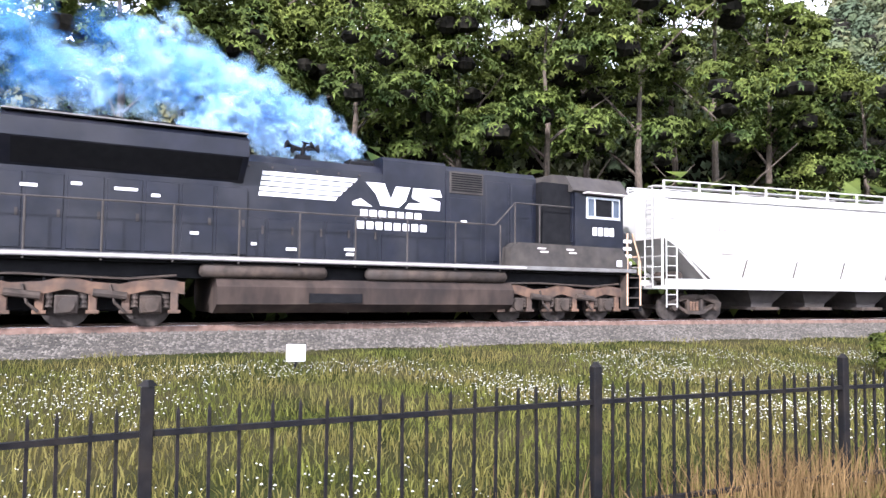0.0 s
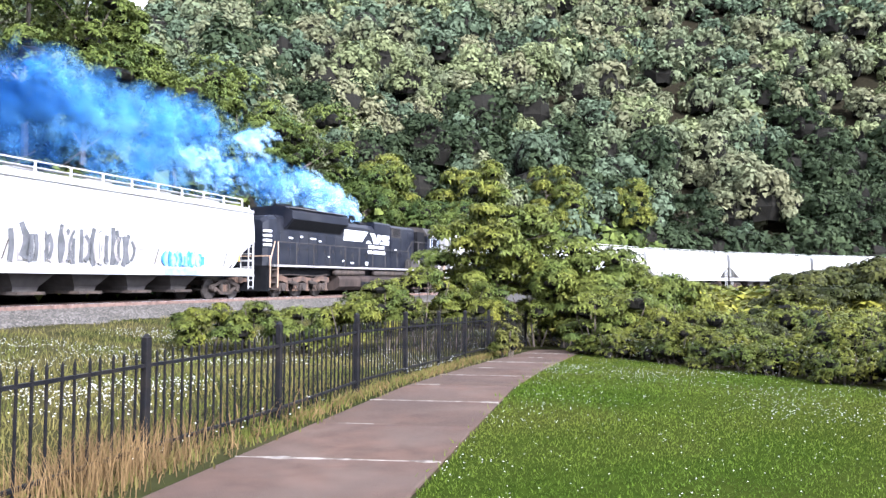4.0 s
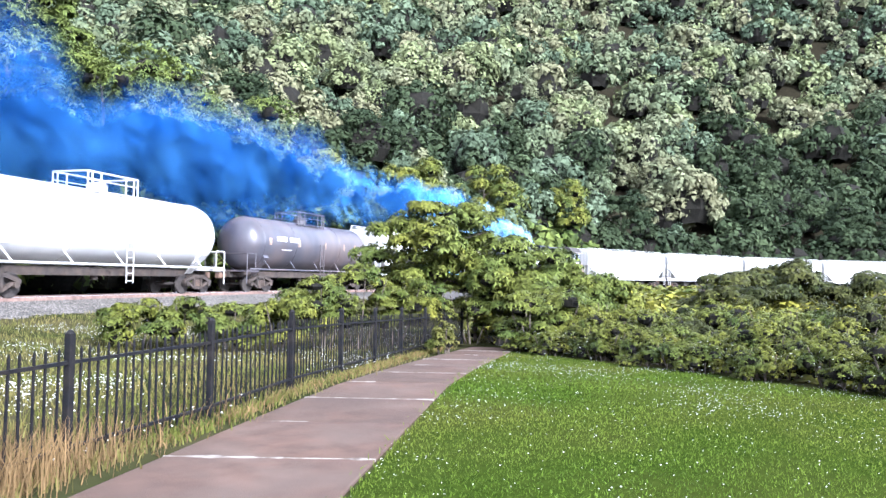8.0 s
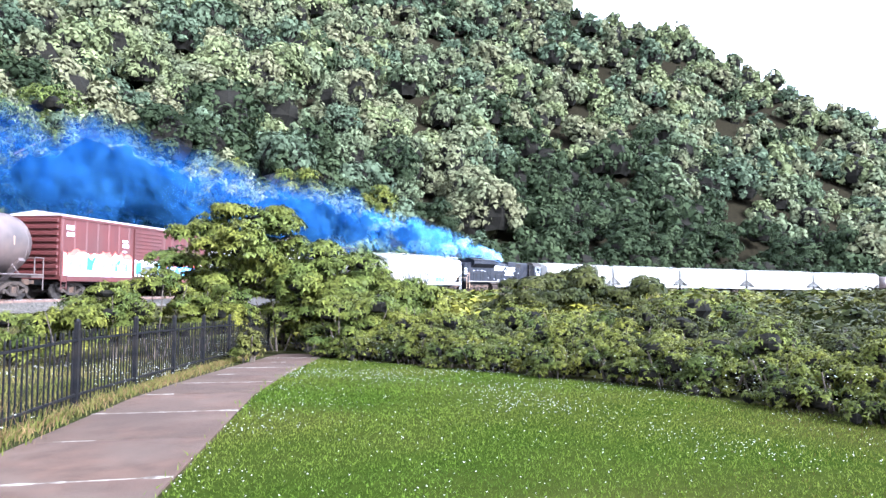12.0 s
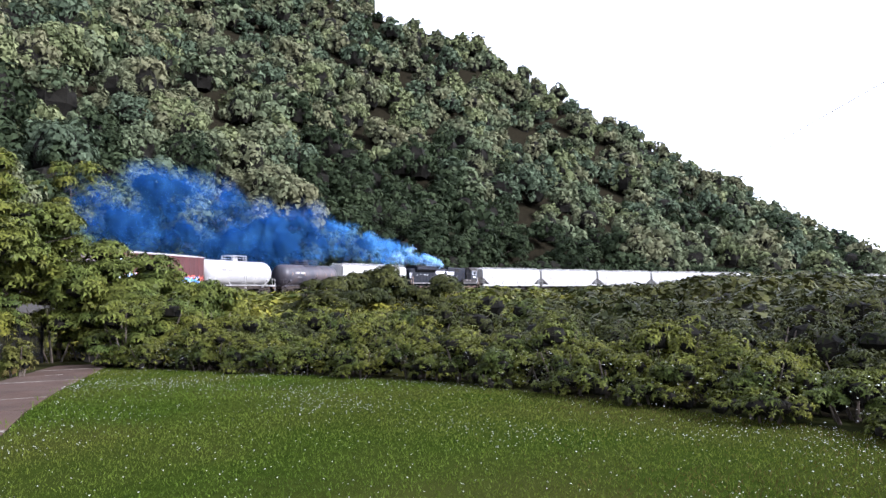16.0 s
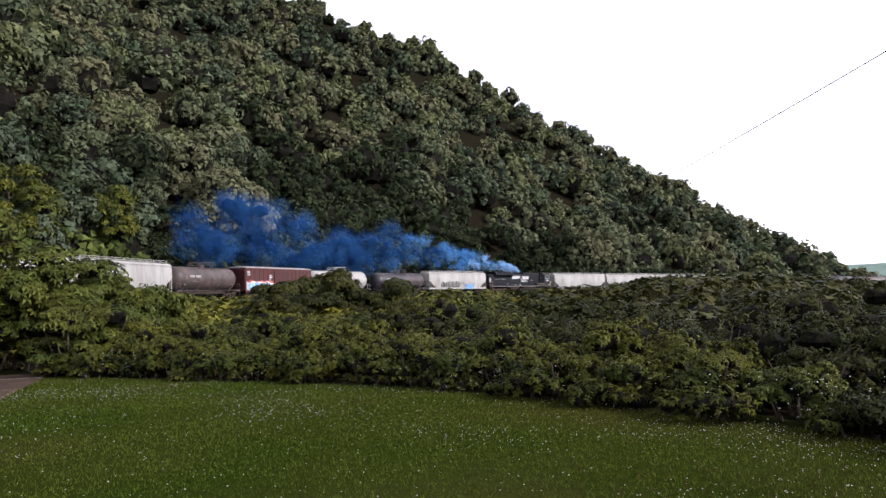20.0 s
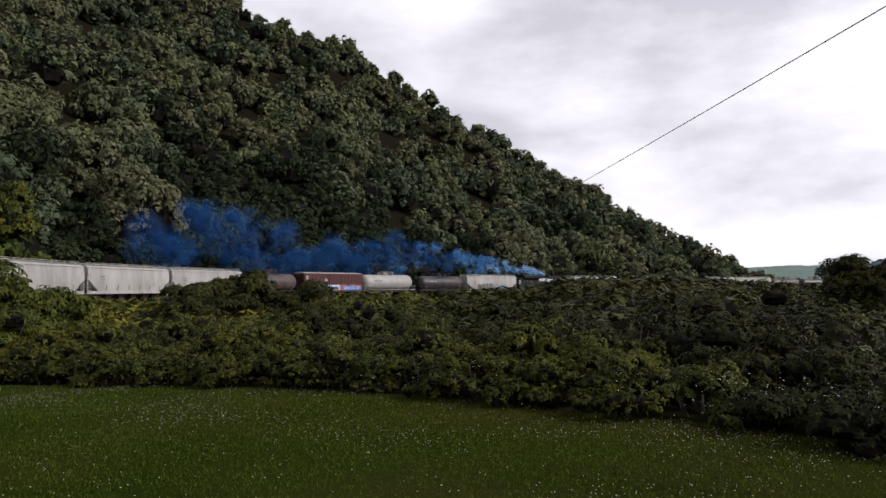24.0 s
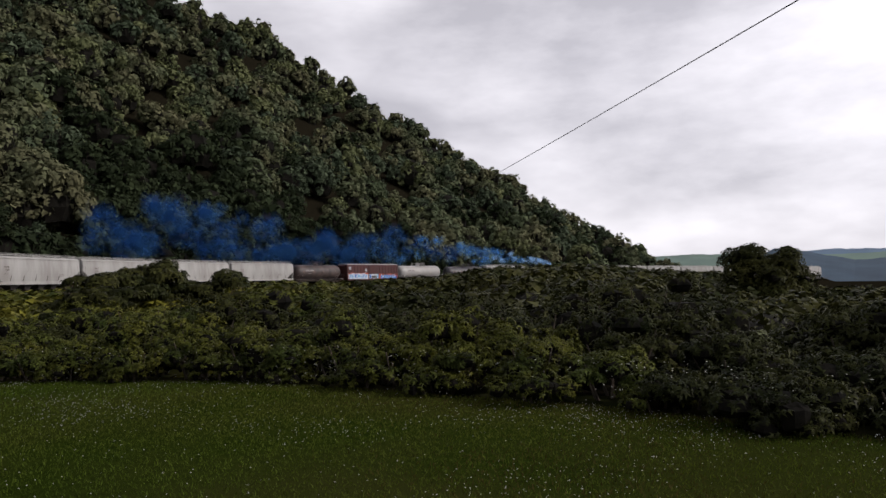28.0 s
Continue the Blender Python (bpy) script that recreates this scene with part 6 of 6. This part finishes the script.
def locomotive():
    e = thing("locomotive", "black and dusty grey diesel locomotive with white stripes, smoking", "locomotive")
    R, F = -9.3, 10.7
    HW = 0.98   # half width of the long hood
    # underframe and walkway
    part("frame", box(new_bm(), R, F, -1.0, 1.0, 1.15, 1.5), "dark", e)
    for y in (-1, 1):
        part("walkway_edge", box(new_bm(), R + 0.3, F - 0.3, *sorted((y * 1.30, y * 1.55)), 1.56, 1.68, 0.01), "sill_grey", e)
        part("sill_stripe", box(new_bm(), R + 0.6, 6.0, *sorted((y * 1.55, y * 1.556)), 1.60, 1.65), "roof_grey", e, "thin white sill stripe")
    part("walkway", box(new_bm(), R + 0.3, F - 0.3, -1.32, 1.32, 1.5, 1.62), "dark", e)
    # fuel tank and air reservoirs
    bm = new_bm()
    loft(bm, [[(x, y, z) for y, z in ((-1.05, 0.30), (-1.42, 0.52), (-1.46, 0.95), (-1.3, 1.15), (1.3, 1.15), (1.46, 0.95), (1.42, 0.52), (1.05, 0.30))] for x in (-3.0, 5.6)])
    tank = part("fuel_tank", bm, "tank_dirt", e)
    bm = new_bm()
    loft(bm, [[(x, y, z) for y, z in ((-1.475, 0.56), (-1.475, 0.80), (-1.1, 0.80), (-1.1, 0.56))] for x in (-0.7, 0.75)])
    part("fuel_gauge_panel", bm, "dark", tank)
    for y in (-1, 1):
        for x0, x1 in ((-3.4, -0.2), (0.9, 5.4)):
            bm = new_bm()
            loft(bm, [[(x, y * 1.30 + q * math.cos(a * math.pi / 7), 1.33 + q * math.sin(a * math.pi / 7)) for a in range(14)] for x, q in ((x0, 0.08), (x0 + 0.08, 0.17), (x1 - 0.08, 0.17), (x1, 0.08))])
            part("air_reservoir", bm, "truck_steel", e, smooth=True)
    # long hood in sections
    def hood(x0, x1, w, z0, z1, cham=0.22, mat="black_paint", name="hood"):
        bm = new_bm()
        loft(bm, [[(x, y, z) for y, z in ((-w, z0), (-w, z1 - cham), (-w + cham, z1), (w - cham, z1), (w, z1 - cham), (w, z0))] for x in (x0, x1)])
        return part(name, bm, mat, e)
    main = hood(-2.6, 1.5, HW, 1.62, 4.35)
    hood(1.5, 3.5, HW + 0.02, 1.62, 4.62, 0.10)
    hood(3.5, 6.7, HW + 0.05, 1.62, 4.55, 0.16)
    rear = hood(-8.2, -2.6, HW + 0.06, 1.62, 4.28, 0.12)
    bm = new_bm()
    loft(bm, [[(x, y, z) for y, z in ((-w, 1.62), (-w, z1 - 0.2), (-w + 0.2, z1), (w - 0.2, z1), (w, z1 - 0.2), (w, 1.62))] for x, w, z1 in ((-9.0, 0.80, 4.0), (-8.75, 0.98, 4.2), (-8.2, 1.04, 4.28))])
    part("rear_nose", bm, "black_paint", e)
    # flared radiator wings
    bm = new_bm()
    for y in (-1, 1):
        loft(bm, [[(x, y * a, z) for a, z in ((1.04, 3.55), (1.60, 4.12), (1.60, 4.52), (1.05, 4.80), (0.0, 4.86), (0.0, 4.2))] for x in (-7.6, -2.35)])
    wing = part("radiator_wing", bm, "black_paint", e)
    for y in (-1, 1):
        bm = new_bm()
        loft(bm, [[(x, y * a, z) for a, z in ((1.10, 3.60), (1.58, 4.09), (1.57, 4.10), (1.09, 3.61))] for x in (-7.4, -2.5)])
        part("radiator_grille", bm, "dark", wing)
        part("wing_edge", box(new_bm(), -7.6, -2.35, *sorted((y * 1.20, y * 1.48)), 4.70, 4.735), "sill_grey", wing)
    for x in (-6.6, -5.4, -4.2):
        part("fan_housing", rod(new_bm(), (x, 0, 4.84), (x, 0, 4.98), 0.52, 20), "dark", e)
    # exhaust and horn
    bm = new_bm()
    box(bm, 0.75, 1.5, -0.42, 0.42, 4.34, 4.52, 0.03)
    box(bm, 0.85, 1.4, -0.3, 0.3, 4.5, 4.60)
    part("exhaust_outlet", bm, "dark", e)
    horn = part("horn", rod(box(new_bm(), -0.85, -0.45, -0.62, -0.42, 4.34, 4.50), (-0.65, -0.52, 4.45), (-0.65, -0.52, 4.72), 0.06, 8), "dark", e)
    for dx, dz, l in ((-0.48, 0.10, 1), (0.42, 0.06, 1), (-0.30, -0.02, 1), (0.26, 0.14, 1), (0.05, 0.20, 1)):
        bm = new_bm()
        rod(bm, (-0.65, -0.52, 4.66), (-0.65 + dx * 0.75, -0.54, 4.66 + dz * 0.75), 0.03, 8, 0.045)
        rod(bm, (-0.65 + dx * 0.75, -0.54, 4.66 + dz * 0.75), (-0.65 + dx, -0.55, 4.66 + dz), 0.045, 10, 0.12)
        part("trumpet", bm, "dark", horn)
    # doors, hatches, louvres along the hood
    for y in (-1, 1):
        for i, x in enumerate(np.arange(-7.9, -2.9, 0.82)):
            d = part("hood_door", box(new_bm(), x, x + 0.74, *sorted((y * (HW + 0.055), y * (HW + 0.085))), 1.75, 3.42, 0.008), "black_paint", e)
            part("door_latch", box(new_bm(), x + 0.62, x + 0.68, *sorted((y * (HW + 0.08), y * (HW + 0.115))), 2.45, 2.62), "grey_dust", d)
        for i, x in enumerate(np.arange(-2.45, 1.4, 0.78)):
            d = part("hood_door", box(new_bm(), x, x + 0.70, *sorted((y * HW, y * (HW + 0.025))), 1.72, 2.70, 0.008), "black_paint", e)
            part("door_latch", box(new_bm(), x + 0.60, x + 0.65, *sorted((y * (HW + 0.02), y * (HW + 0.055))), 2.3, 2.5), "grey_dust", d)
        part("intake_grille", box(new_bm(), 3.6, 4.75, *sorted((y * (HW + 0.05), y * (HW + 0.08))), 3.75, 4.40, 0.02), "grey_dust", e)
        for z in np.linspace(3.84, 4.32, 8):
            part("louvre", box(new_bm(), 3.66, 4.69, *sorted((y * (HW + 0.075), y * (HW + 0.10))), z - 0.016, z + 0.016), "dark", e)
        for x in (4.85, 5.75):
            part("cabinet_door", box(new_bm(), x, x + 0.82, *sorted((y * (HW + 0.05), y * (HW + 0.075))), 1.8, 4.2, 0.008), "black_paint", e)
        part("cabinet_door", box(new_bm(), 3.62, 4.7, *sorted((y * (HW + 0.05), y * (HW + 0.07))), 1.75, 3.62, 0.008), "black_paint", e)
        for x, z, w in ((-7.2, 3.1, 0.34), (-5.3, 3.15, 0.5), (-4.5, 3.05, 0.2), (-3.6, 2.2, 0.2), (-2.1, 2.0, 0.12), (-1.2, 1.9, 0.26), (0.4, 1.95, 0.3), (0.45, 1.82, 0.2), (-6.2, 3.2, 0.22), (4.0, 2.9, 0.18)):
            part("notice_plate", box(new_bm(), x, x + w, *sorted((y * (HW + 0.03), y * (HW + 0.095))), z, z + 0.07), "white_paint", e, "small white notice plate")
        bm = new_bm()
        for x in np.arange(-2.2, 1.4, 0.6):
            rod(bm, (x, y * (HW + 0.0), 4.02), (x, y * (HW + 0.05), 4.02), 0.03, 6)
        part("lifting_eyes", bm, "grey_dust", e)
    # white emblem on each side: five stripes, a pale block, two bars of lettering
    y = -HW - 0.022
    for i in range(5):
        z = 3.92 - i * 0.135
        blob_shape(main, "stripe", [(-1.85 - 0.02 * i, z), (0.75 - 0.14 * i, z), (0.68 - 0.14 * i, z - 0.10), (-1.86 - 0.02 * i, z - 0.10)], -HW, 0.012, "white_paint", "white painted stripe")
    blob_shape(e, "emblem_block", [(1.0, 3.86), (1.55, 3.86), (1.75, 3.42), (1.9, 3.80), (2.35, 3.80), (2.2, 3.4), (2.0, 3.22), (1.45, 3.24), (1.3, 3.55)], -HW - 0.02, 0.012, "white_paint", "white painted emblem shape")
    blob_shape(e, "emblem_block", [(2.45, 3.80), (3.30, 3.80), (3.38, 3.60), (2.85, 3.58), (3.32, 3.46), (3.30, 3.2), (2.2, 3.2), (2.3, 3.36), (2.75, 3.38), (2.4, 3.52)], -HW - 0.02, 0.012, "white_paint", "white painted emblem shape")
    blob_shape(e, "emblem_block", [(0.62, 3.30), (0.85, 3.40), (1.05, 3.28), (1.2, 3.2), (0.62, 3.2)], -HW, 0.016, "white_paint", "white painted emblem shape")
    bm = new_bm()
    for x0, n, z in ((0.85, 7, 2.88), (0.75, 8, 2.56)):
        for k in range(n):
            x = x0 + k * 0.275
            box(bm, x, x + 0.22, -HW - 0.034, -HW + 0.01, z, z + 0.22, 0.02)
    part("lettering", bm, "white_paint", e, "two rows of white lettering bars")
    # cab and nose
    bm = new_bm()
    loft(bm, [[(x, yy, z) for yy, z in ((-1.45, 1.62), (-1.45, 4.15), (-1.10, 4.55), (-0.5, 4.66), (0.5, 4.66), (1.10, 4.55), (1.45, 4.15), (1.45, 1.62))] for x in (7.9, 9.9)])
    cab = part("cab", bm, "black_paint", e)
    bm = new_bm()
    loft(bm, [[(x, yy, z) for yy, z in ((-1.56, 4.10), (-1.16, 4.60), (-0.52, 4.72), (0.52, 4.72), (1.16, 4.60), (1.56, 4.10), (1.5, 4.06), (-1.5, 4.06))] for x in (7.75, 10.05)])
    part("cab_roof", bm, "grey_dust", e, "dusty grey cab roof")
    for yy in (-1, 1):
        win = part("side_window", box(new_bm(), 8.35, 9.75, *sorted((yy * 1.45, yy * 1.475)), 3.25, 3.95, 0.02), "window_frame", e)
        for x0, x1 in ((8.42, 8.66), (8.72, 9.40), (9.46, 9.70)):
            part("pane", box(new_bm(), x0, x1, *sorted((yy * 1.472, yy * 1.482)), 3.33, 3.88), "glass" if x0 != 8.72 else "dark", win)
        part("rain_visor", box(new_bm(), 8.2, 9.9, *sorted((yy * 1.46, yy * 1.72)), 4.02, 4.07), "roof_grey", e)
        bm = new_bm()
        for k in range(4):
            box(bm, 8.62 + k * 0.235, 8.62 + k * 0.235 + 0.17, *sorted((yy * 1.45, yy * 1.462)), 2.72, 2.98)
        part("number_bars", bm, "white_paint", e, "row of white number bars")
        bm = new_bm()
        loft(bm, [[(x, yy * q, z) for x, z in ((5.4, 1.62), (5.45, 2.22), (5.7, 2.38), (9.75, 2.34), (10.2, 1.75), (10.2, 1.62))] for q in (1.06, 1.54)])
        part("side_cabinet", bm, "grey_dust", e, "dust-greyed battery cabinet")
        for x, z in ((6.4, 2.2), (6.5, 2.1), (7.5, 2.2), (7.6, 2.1)):
            part("notice_plate", box(new_bm(), x, x + 0.3, *sorted((yy * 1.53, yy * 1.548)), z, z + 0.05), "roof_grey", e)
        part("marker_plate", box(new_bm(), 9.55, 9.75, *sorted((yy * 1.53, yy * 1.552)), 1.75, 1.95), "white_paint", e)
    # solid near-black block painting the shade of the open recess behind the cab
    part("cab_back_recess", box(new_bm(), 6.72, 7.88, -1.30, 1.30, 1.62, 4.30), "dark", e)
    part("cab_back_door", box(new_bm(), 7.84, 7.90, -1.38, -1.10, 2.5, 4.1), "black_paint", e)
    bm = new_bm()
    loft(bm, [[(x, yy, z) for yy, z in ((-w, 1.62), (-w, z1 - 0.3), (-w + 0.3, z1), (w - 0.3, z1), (w, z1 - 0.3), (w, 1.62))] for x, w, z1 in ((9.9, 1.35, 3.25), (10.25, 1.2, 3.15), (10.55, 0.85, 2.95))])
    nose = part("nose", bm, "black_paint", e)
    for k in range(4):
        part("nose_stripe", box(new_bm(), 10.0, 10.35, -1.36, -1.22, 2.55 - k * 0.24, 2.65 - k * 0.24), "white_paint", nose, "white nose stripe")
        part("rear_stripe", box(new_bm(), -9.02, -8.55, -1.02 - 0.02, -0.85, 3.35 - k * 0.24, 3.46 - k * 0.24), "white_paint", e, "white end stripe")
    part("windscreen", box(new_bm(), 9.9, 9.93, -1.0, 1.0, 3.35, 4.0), "glass", e)
    # handrails
    for yy in (-1, 1):
        bm = new_bm()
        pipe(bm, [(-8.6, yy * 1.5, 2.85), (4.9, yy * 1.5, 2.85), (5.6, yy * 1.5, 3.55), (7.8, yy * 1.5, 3.55)], 0.024, 6)
        part("handrail", bm, "grey_dust", e)
        for x in np.arange(-8.6, 5.3, 1.52):
            part("stanchion", rod(new_bm(), (x, yy * 1.5, 1.5), (x, yy * 1.5, 2.86), 0.026, 6), "grey_dust", e)
        for x in (5.6, 6.5):
            part("stanchion", rod(new_bm(), (x, yy * 1.5, 2.3), (x, yy * 1.5, 3.55), 0.026, 6), "grey_dust", e)
    for sx, x in ((-1, R), (1, F)):
        for yy in (-1, 1):
            bm = new_bm()
            for k in range(4):
                box(bm, *sorted((x - sx * 0.15, x - sx * 0.6)), *sorted((yy * 1.15, yy * 1.5)), 0.4 + k * 0.33, 0.44 + k * 0.33)
            box(bm, *sorted((x - sx * 0.62, x - sx * 0.66)), *sorted((yy * 1.15, yy * 1.5)), 0.35, 1.5)
            part("steps", bm, "truck_steel", e)
            bm = new_bm()
            pipe(bm, [(x - sx * 0.1, yy * 1.5, 0.5), (x - sx * 0.1, yy * 1.5, 1.9), (x - sx * 0.45, yy * 1.5, 2.85)], 0.03, 6)
            pipe(bm, [(x - sx * 0.68, yy * 1.52, 0.5), (x - sx * 0.68, yy * 1.52, 2.85)], 0.03, 6)
            part("step_handrail", bm, "tan_rail", e, "tan-coloured step handrail")
        bm = new_bm()
        pipe(bm, [(x - sx * 0.12, -1.45, 2.1), (x - sx * 0.12, 1.45, 2.1)], 0.028, 6)
        pipe(bm, [(x - sx * 0.12, -1.45, 2.1), (x - sx * 0.12, -1.45, 1.5)], 0.028, 6)
        part("end_rail", bm, "tan_rail", e)
        part("pilot", box(new_bm(), *sorted((x, x - sx * 0.12)), -1.45, 1.45, 0.32, 1.5), "dark", e)
        coupler(e, x - sx * 0.1, sx)
    wheels = loco_truck(e, -6.2) + loco_truck(e, 7.6)
    return e, wheels


# ---- exhaust: a drifting trail of smoke made of rigid puffs ----
def puff_mesh(name, radius, n, fleck, mat, seed):
    """A loose billowing cloud of thin overlapping smoke wisps, denser at its heart."""
    rng = np.random.default_rng(seed)
    lumps = 8
    c = rng.normal(0, 0.40, (lumps, 3)) * radius * np.array([1.2, 1, 0.9])
    which = rng.integers(0, lumps, n)
    d = rng.normal(0, 0.4, (n, 3)) + np.array([0, -1, 0.45])
    d /= np.linalg.norm(d, axis=1, keepdims=True)
    p = c[which] + rng.normal(0, 0.24, (n, 3)) * radius
    u = np.cross(d, rng.normal(0, 1, (n, 3)))
    u /= np.maximum(np.linalg.norm(u, axis=1, keepdims=True), 1e-6)
    w = np.cross(d, u)
    s = fleck * rng.uniform(0.5, 1.4, (n, 1))
    k = 7
    ring = [p + (u * math.cos(2 * math.pi * i / k) + w * math.sin(2 * math.pi * i / k)) * s * rng.uniform(0.75, 1.2, (n, 1)) for i in range(k)]
    j = np.arange(n)[:, None] * (k + 1)
    f = np.concatenate([j + np.array([[0, i + 1, (i + 1) % k + 1]]) for i in range(k)])
    me = array_mesh(name, np.stack([p] + ring, 1).reshape(-1, 3), f, mat)
    # wisps thin out towards their rims
    soft = me.attributes.new("wisp", "FLOAT", "POINT")
    soft.data.foreach_set("value", np.tile([1.0] + [0.0] * k, n))
    return me


def build_train():
    """All wagons and the locomotive with their distance behind the locomotive's nose."""
    made = []
    loco, wl = locomotive()
    made.append((loco, -10.7, wl))
    hop, wh = hopper_car()
    tagged_hop, wt = hopper_car(1, True)
    white, ww = tank_car("tank_white", "clean white tank wagon with railed dome and ladder", 15.6, r=1.56)
    grey, wg = tank_car("tank_grey", "weathered grey-black tank wagon with orange reflectors", 14.6)
    brown, wb = tank_car("tank_brown", "dirty brown-black tank wagon with soot streaks", 14.4)
    red, wr = box_car()
    made += [(tagged_hop, -21.0 - 8.9, wt), (grey, -38.9 - 7.4, wg), (white, -55.2 - 7.9, ww), (red, -71.2 - 8.5, wr), (brown, -89.0 - 7.3, wb)]
    made.append((hop, 0.4 + 8.9, wh))

    def again(src, off):
        ob = copy_thing(src, Matrix())
        made.append((ob, off, [o for o in ob.children if o.name.startswith("wheelset")]))
    x = 0.4 + 17.8
    for i in range(4):
        again(hop, x + 8.9)
        x += 17.8
    for i in range(3):
        again(grey if i % 2 else brown, x + 7.4)
        x += 14.9
    for i in range(2):
        again(hop, x + 8.9)
        x += 17.8
    x = -104.0
    for i in range(6):
        again(hop, x - 8.9)
        x -= 17.8
    return made


def build_smoke():
    rng = np.random.default_rng(31)
    kinds = {}
    for mat, radius, n, fleck in (("smoke_white", 0.5, 130, 0.15), ("smoke_white", 1.0, 150, 0.25), ("smoke_mid", 1.2, 130, 0.31), ("smoke_mid", 1.8, 120, 0.55), ("smoke_deep", 2.0, 110, 0.72), ("smoke_deep", 2.9, 120, 1.0)):
        kinds[(mat, radius)] = [puff_mesh("smoke_puff", radius, n, fleck, mat, 70 + i) for i in range(2)]
    keys = list(kinds)
    rows = []
    count = 112
    for i in range(count):
        age = (i / (count - 1)) ** 1.45
        lag = 80 * age
        k = 0 if lag < 0.9 else 1 if lag < 7 else 2 if lag < 12 else 3 if lag < 22 else 4 if lag < 34 else 5
        if 4 < lag < 40 and i % 3 == 0:
            k = 2 if lag < 8 else 1 if lag < 15 else 2 if lag < 24 else 3
        rise = rng.uniform(0, 1) if lag > 2 else 0.4
        out = 0.03 * lag + rng.normal(0, 0.12 * min(lag, 30) ** 0.6)
        ob = new("smoke_puff", kinds[keys[k]][i % 2])
        tagged(ob, "drifting puff of bright blue exhaust smoke above the train", "smoke", "exhaust trail", "stuff")
        rows.append((ob, age, rise, out, rng.uniform(-25, 25), rng.uniform(-1.5, 1.5)))
    return rows


def motions():
    times = [i * 1.0 for i in range(29)]
    for car, off, wheels in TRAIN:
        rows = []
        for t in times:
            s = LOCO_FRONT + off + SPEED * t
            a, _ = on_track(s - 5.5)
            b, _ = on_track(s + 5.5)
            m = (a + b) / 2
            rows.append((t, Matrix.Translation(m) @ Matrix.Rotation(math.atan2(b.y - a.y, b.x - a.x), 4, "Z")))
        walk(car, rows)
    for car, off, wheels in TRAIN[:5]:
        for w in wheels:
            x, r = w.location.x, w.location.z
            walk(w, [(i * 0.08, pose(x, 0, r, 0, math.degrees(SPEED * i * 0.08 / 0.52), 0)) for i in range(351)])
    # the trail stretches as the oldest smoke hangs back over the curve
    for ob, age, rise, out, turn, spin in SMOKE:
        rows = []
        for t in times:
            lag = 0.2 + age * float(np.interp(t, [0, 10, 16, 20, 23, 25, 28], [84, 78, 74, 84, 106, 118, 138]))
            p, h = on_track(LOCO_FRONT - 9.6 + SPEED * t - lag, out)
            early = float(np.interp(t, [0, 4, 9, 12], [3.3, 3.0, 2.9, 3.6])) * min(lag / float(np.interp(t, [0, 8, 16], [9, 14, 28])), 1.0)
            late = float(np.interp(age, [0, 0.12, 0.3, 0.4, 0.52, 0.7, 0.85, 1.0], [0.3, 2.5, 5.5, 7.5, 4.0, 7.5, 9.5, 6.5]))
            if t < 20:
                late = late * 0.6 + 0.4 * float(np.interp(age, [0, 0.2, 0.6, 0.8, 1.0], [0.3, 3.0, 8.5, 9.0, 3.0]))
            mixed = float(smooth(12.0, 16.5, t))
            p.z += 4.8 + 0.6 * (1 - math.exp(-lag / 2.5)) + rise * (early + (late - early) * mixed)
            rows.append((t, Matrix.Translation(p) @ Matrix.Rotation(h + radians(turn + spin * t), 4, "Z")))
        walk(ob, rows)


build_ground()
build_lawn()
build_ridges()
build_wire()
build_shed()
build_track()
build_trees()
build_bushes()
build_far_woods()
build_bank_scrub()
build_valley_woods()
TRAIN = build_train()
SMOKE = build_smoke()
build_grass()
build_path()
build_fence()
motions()
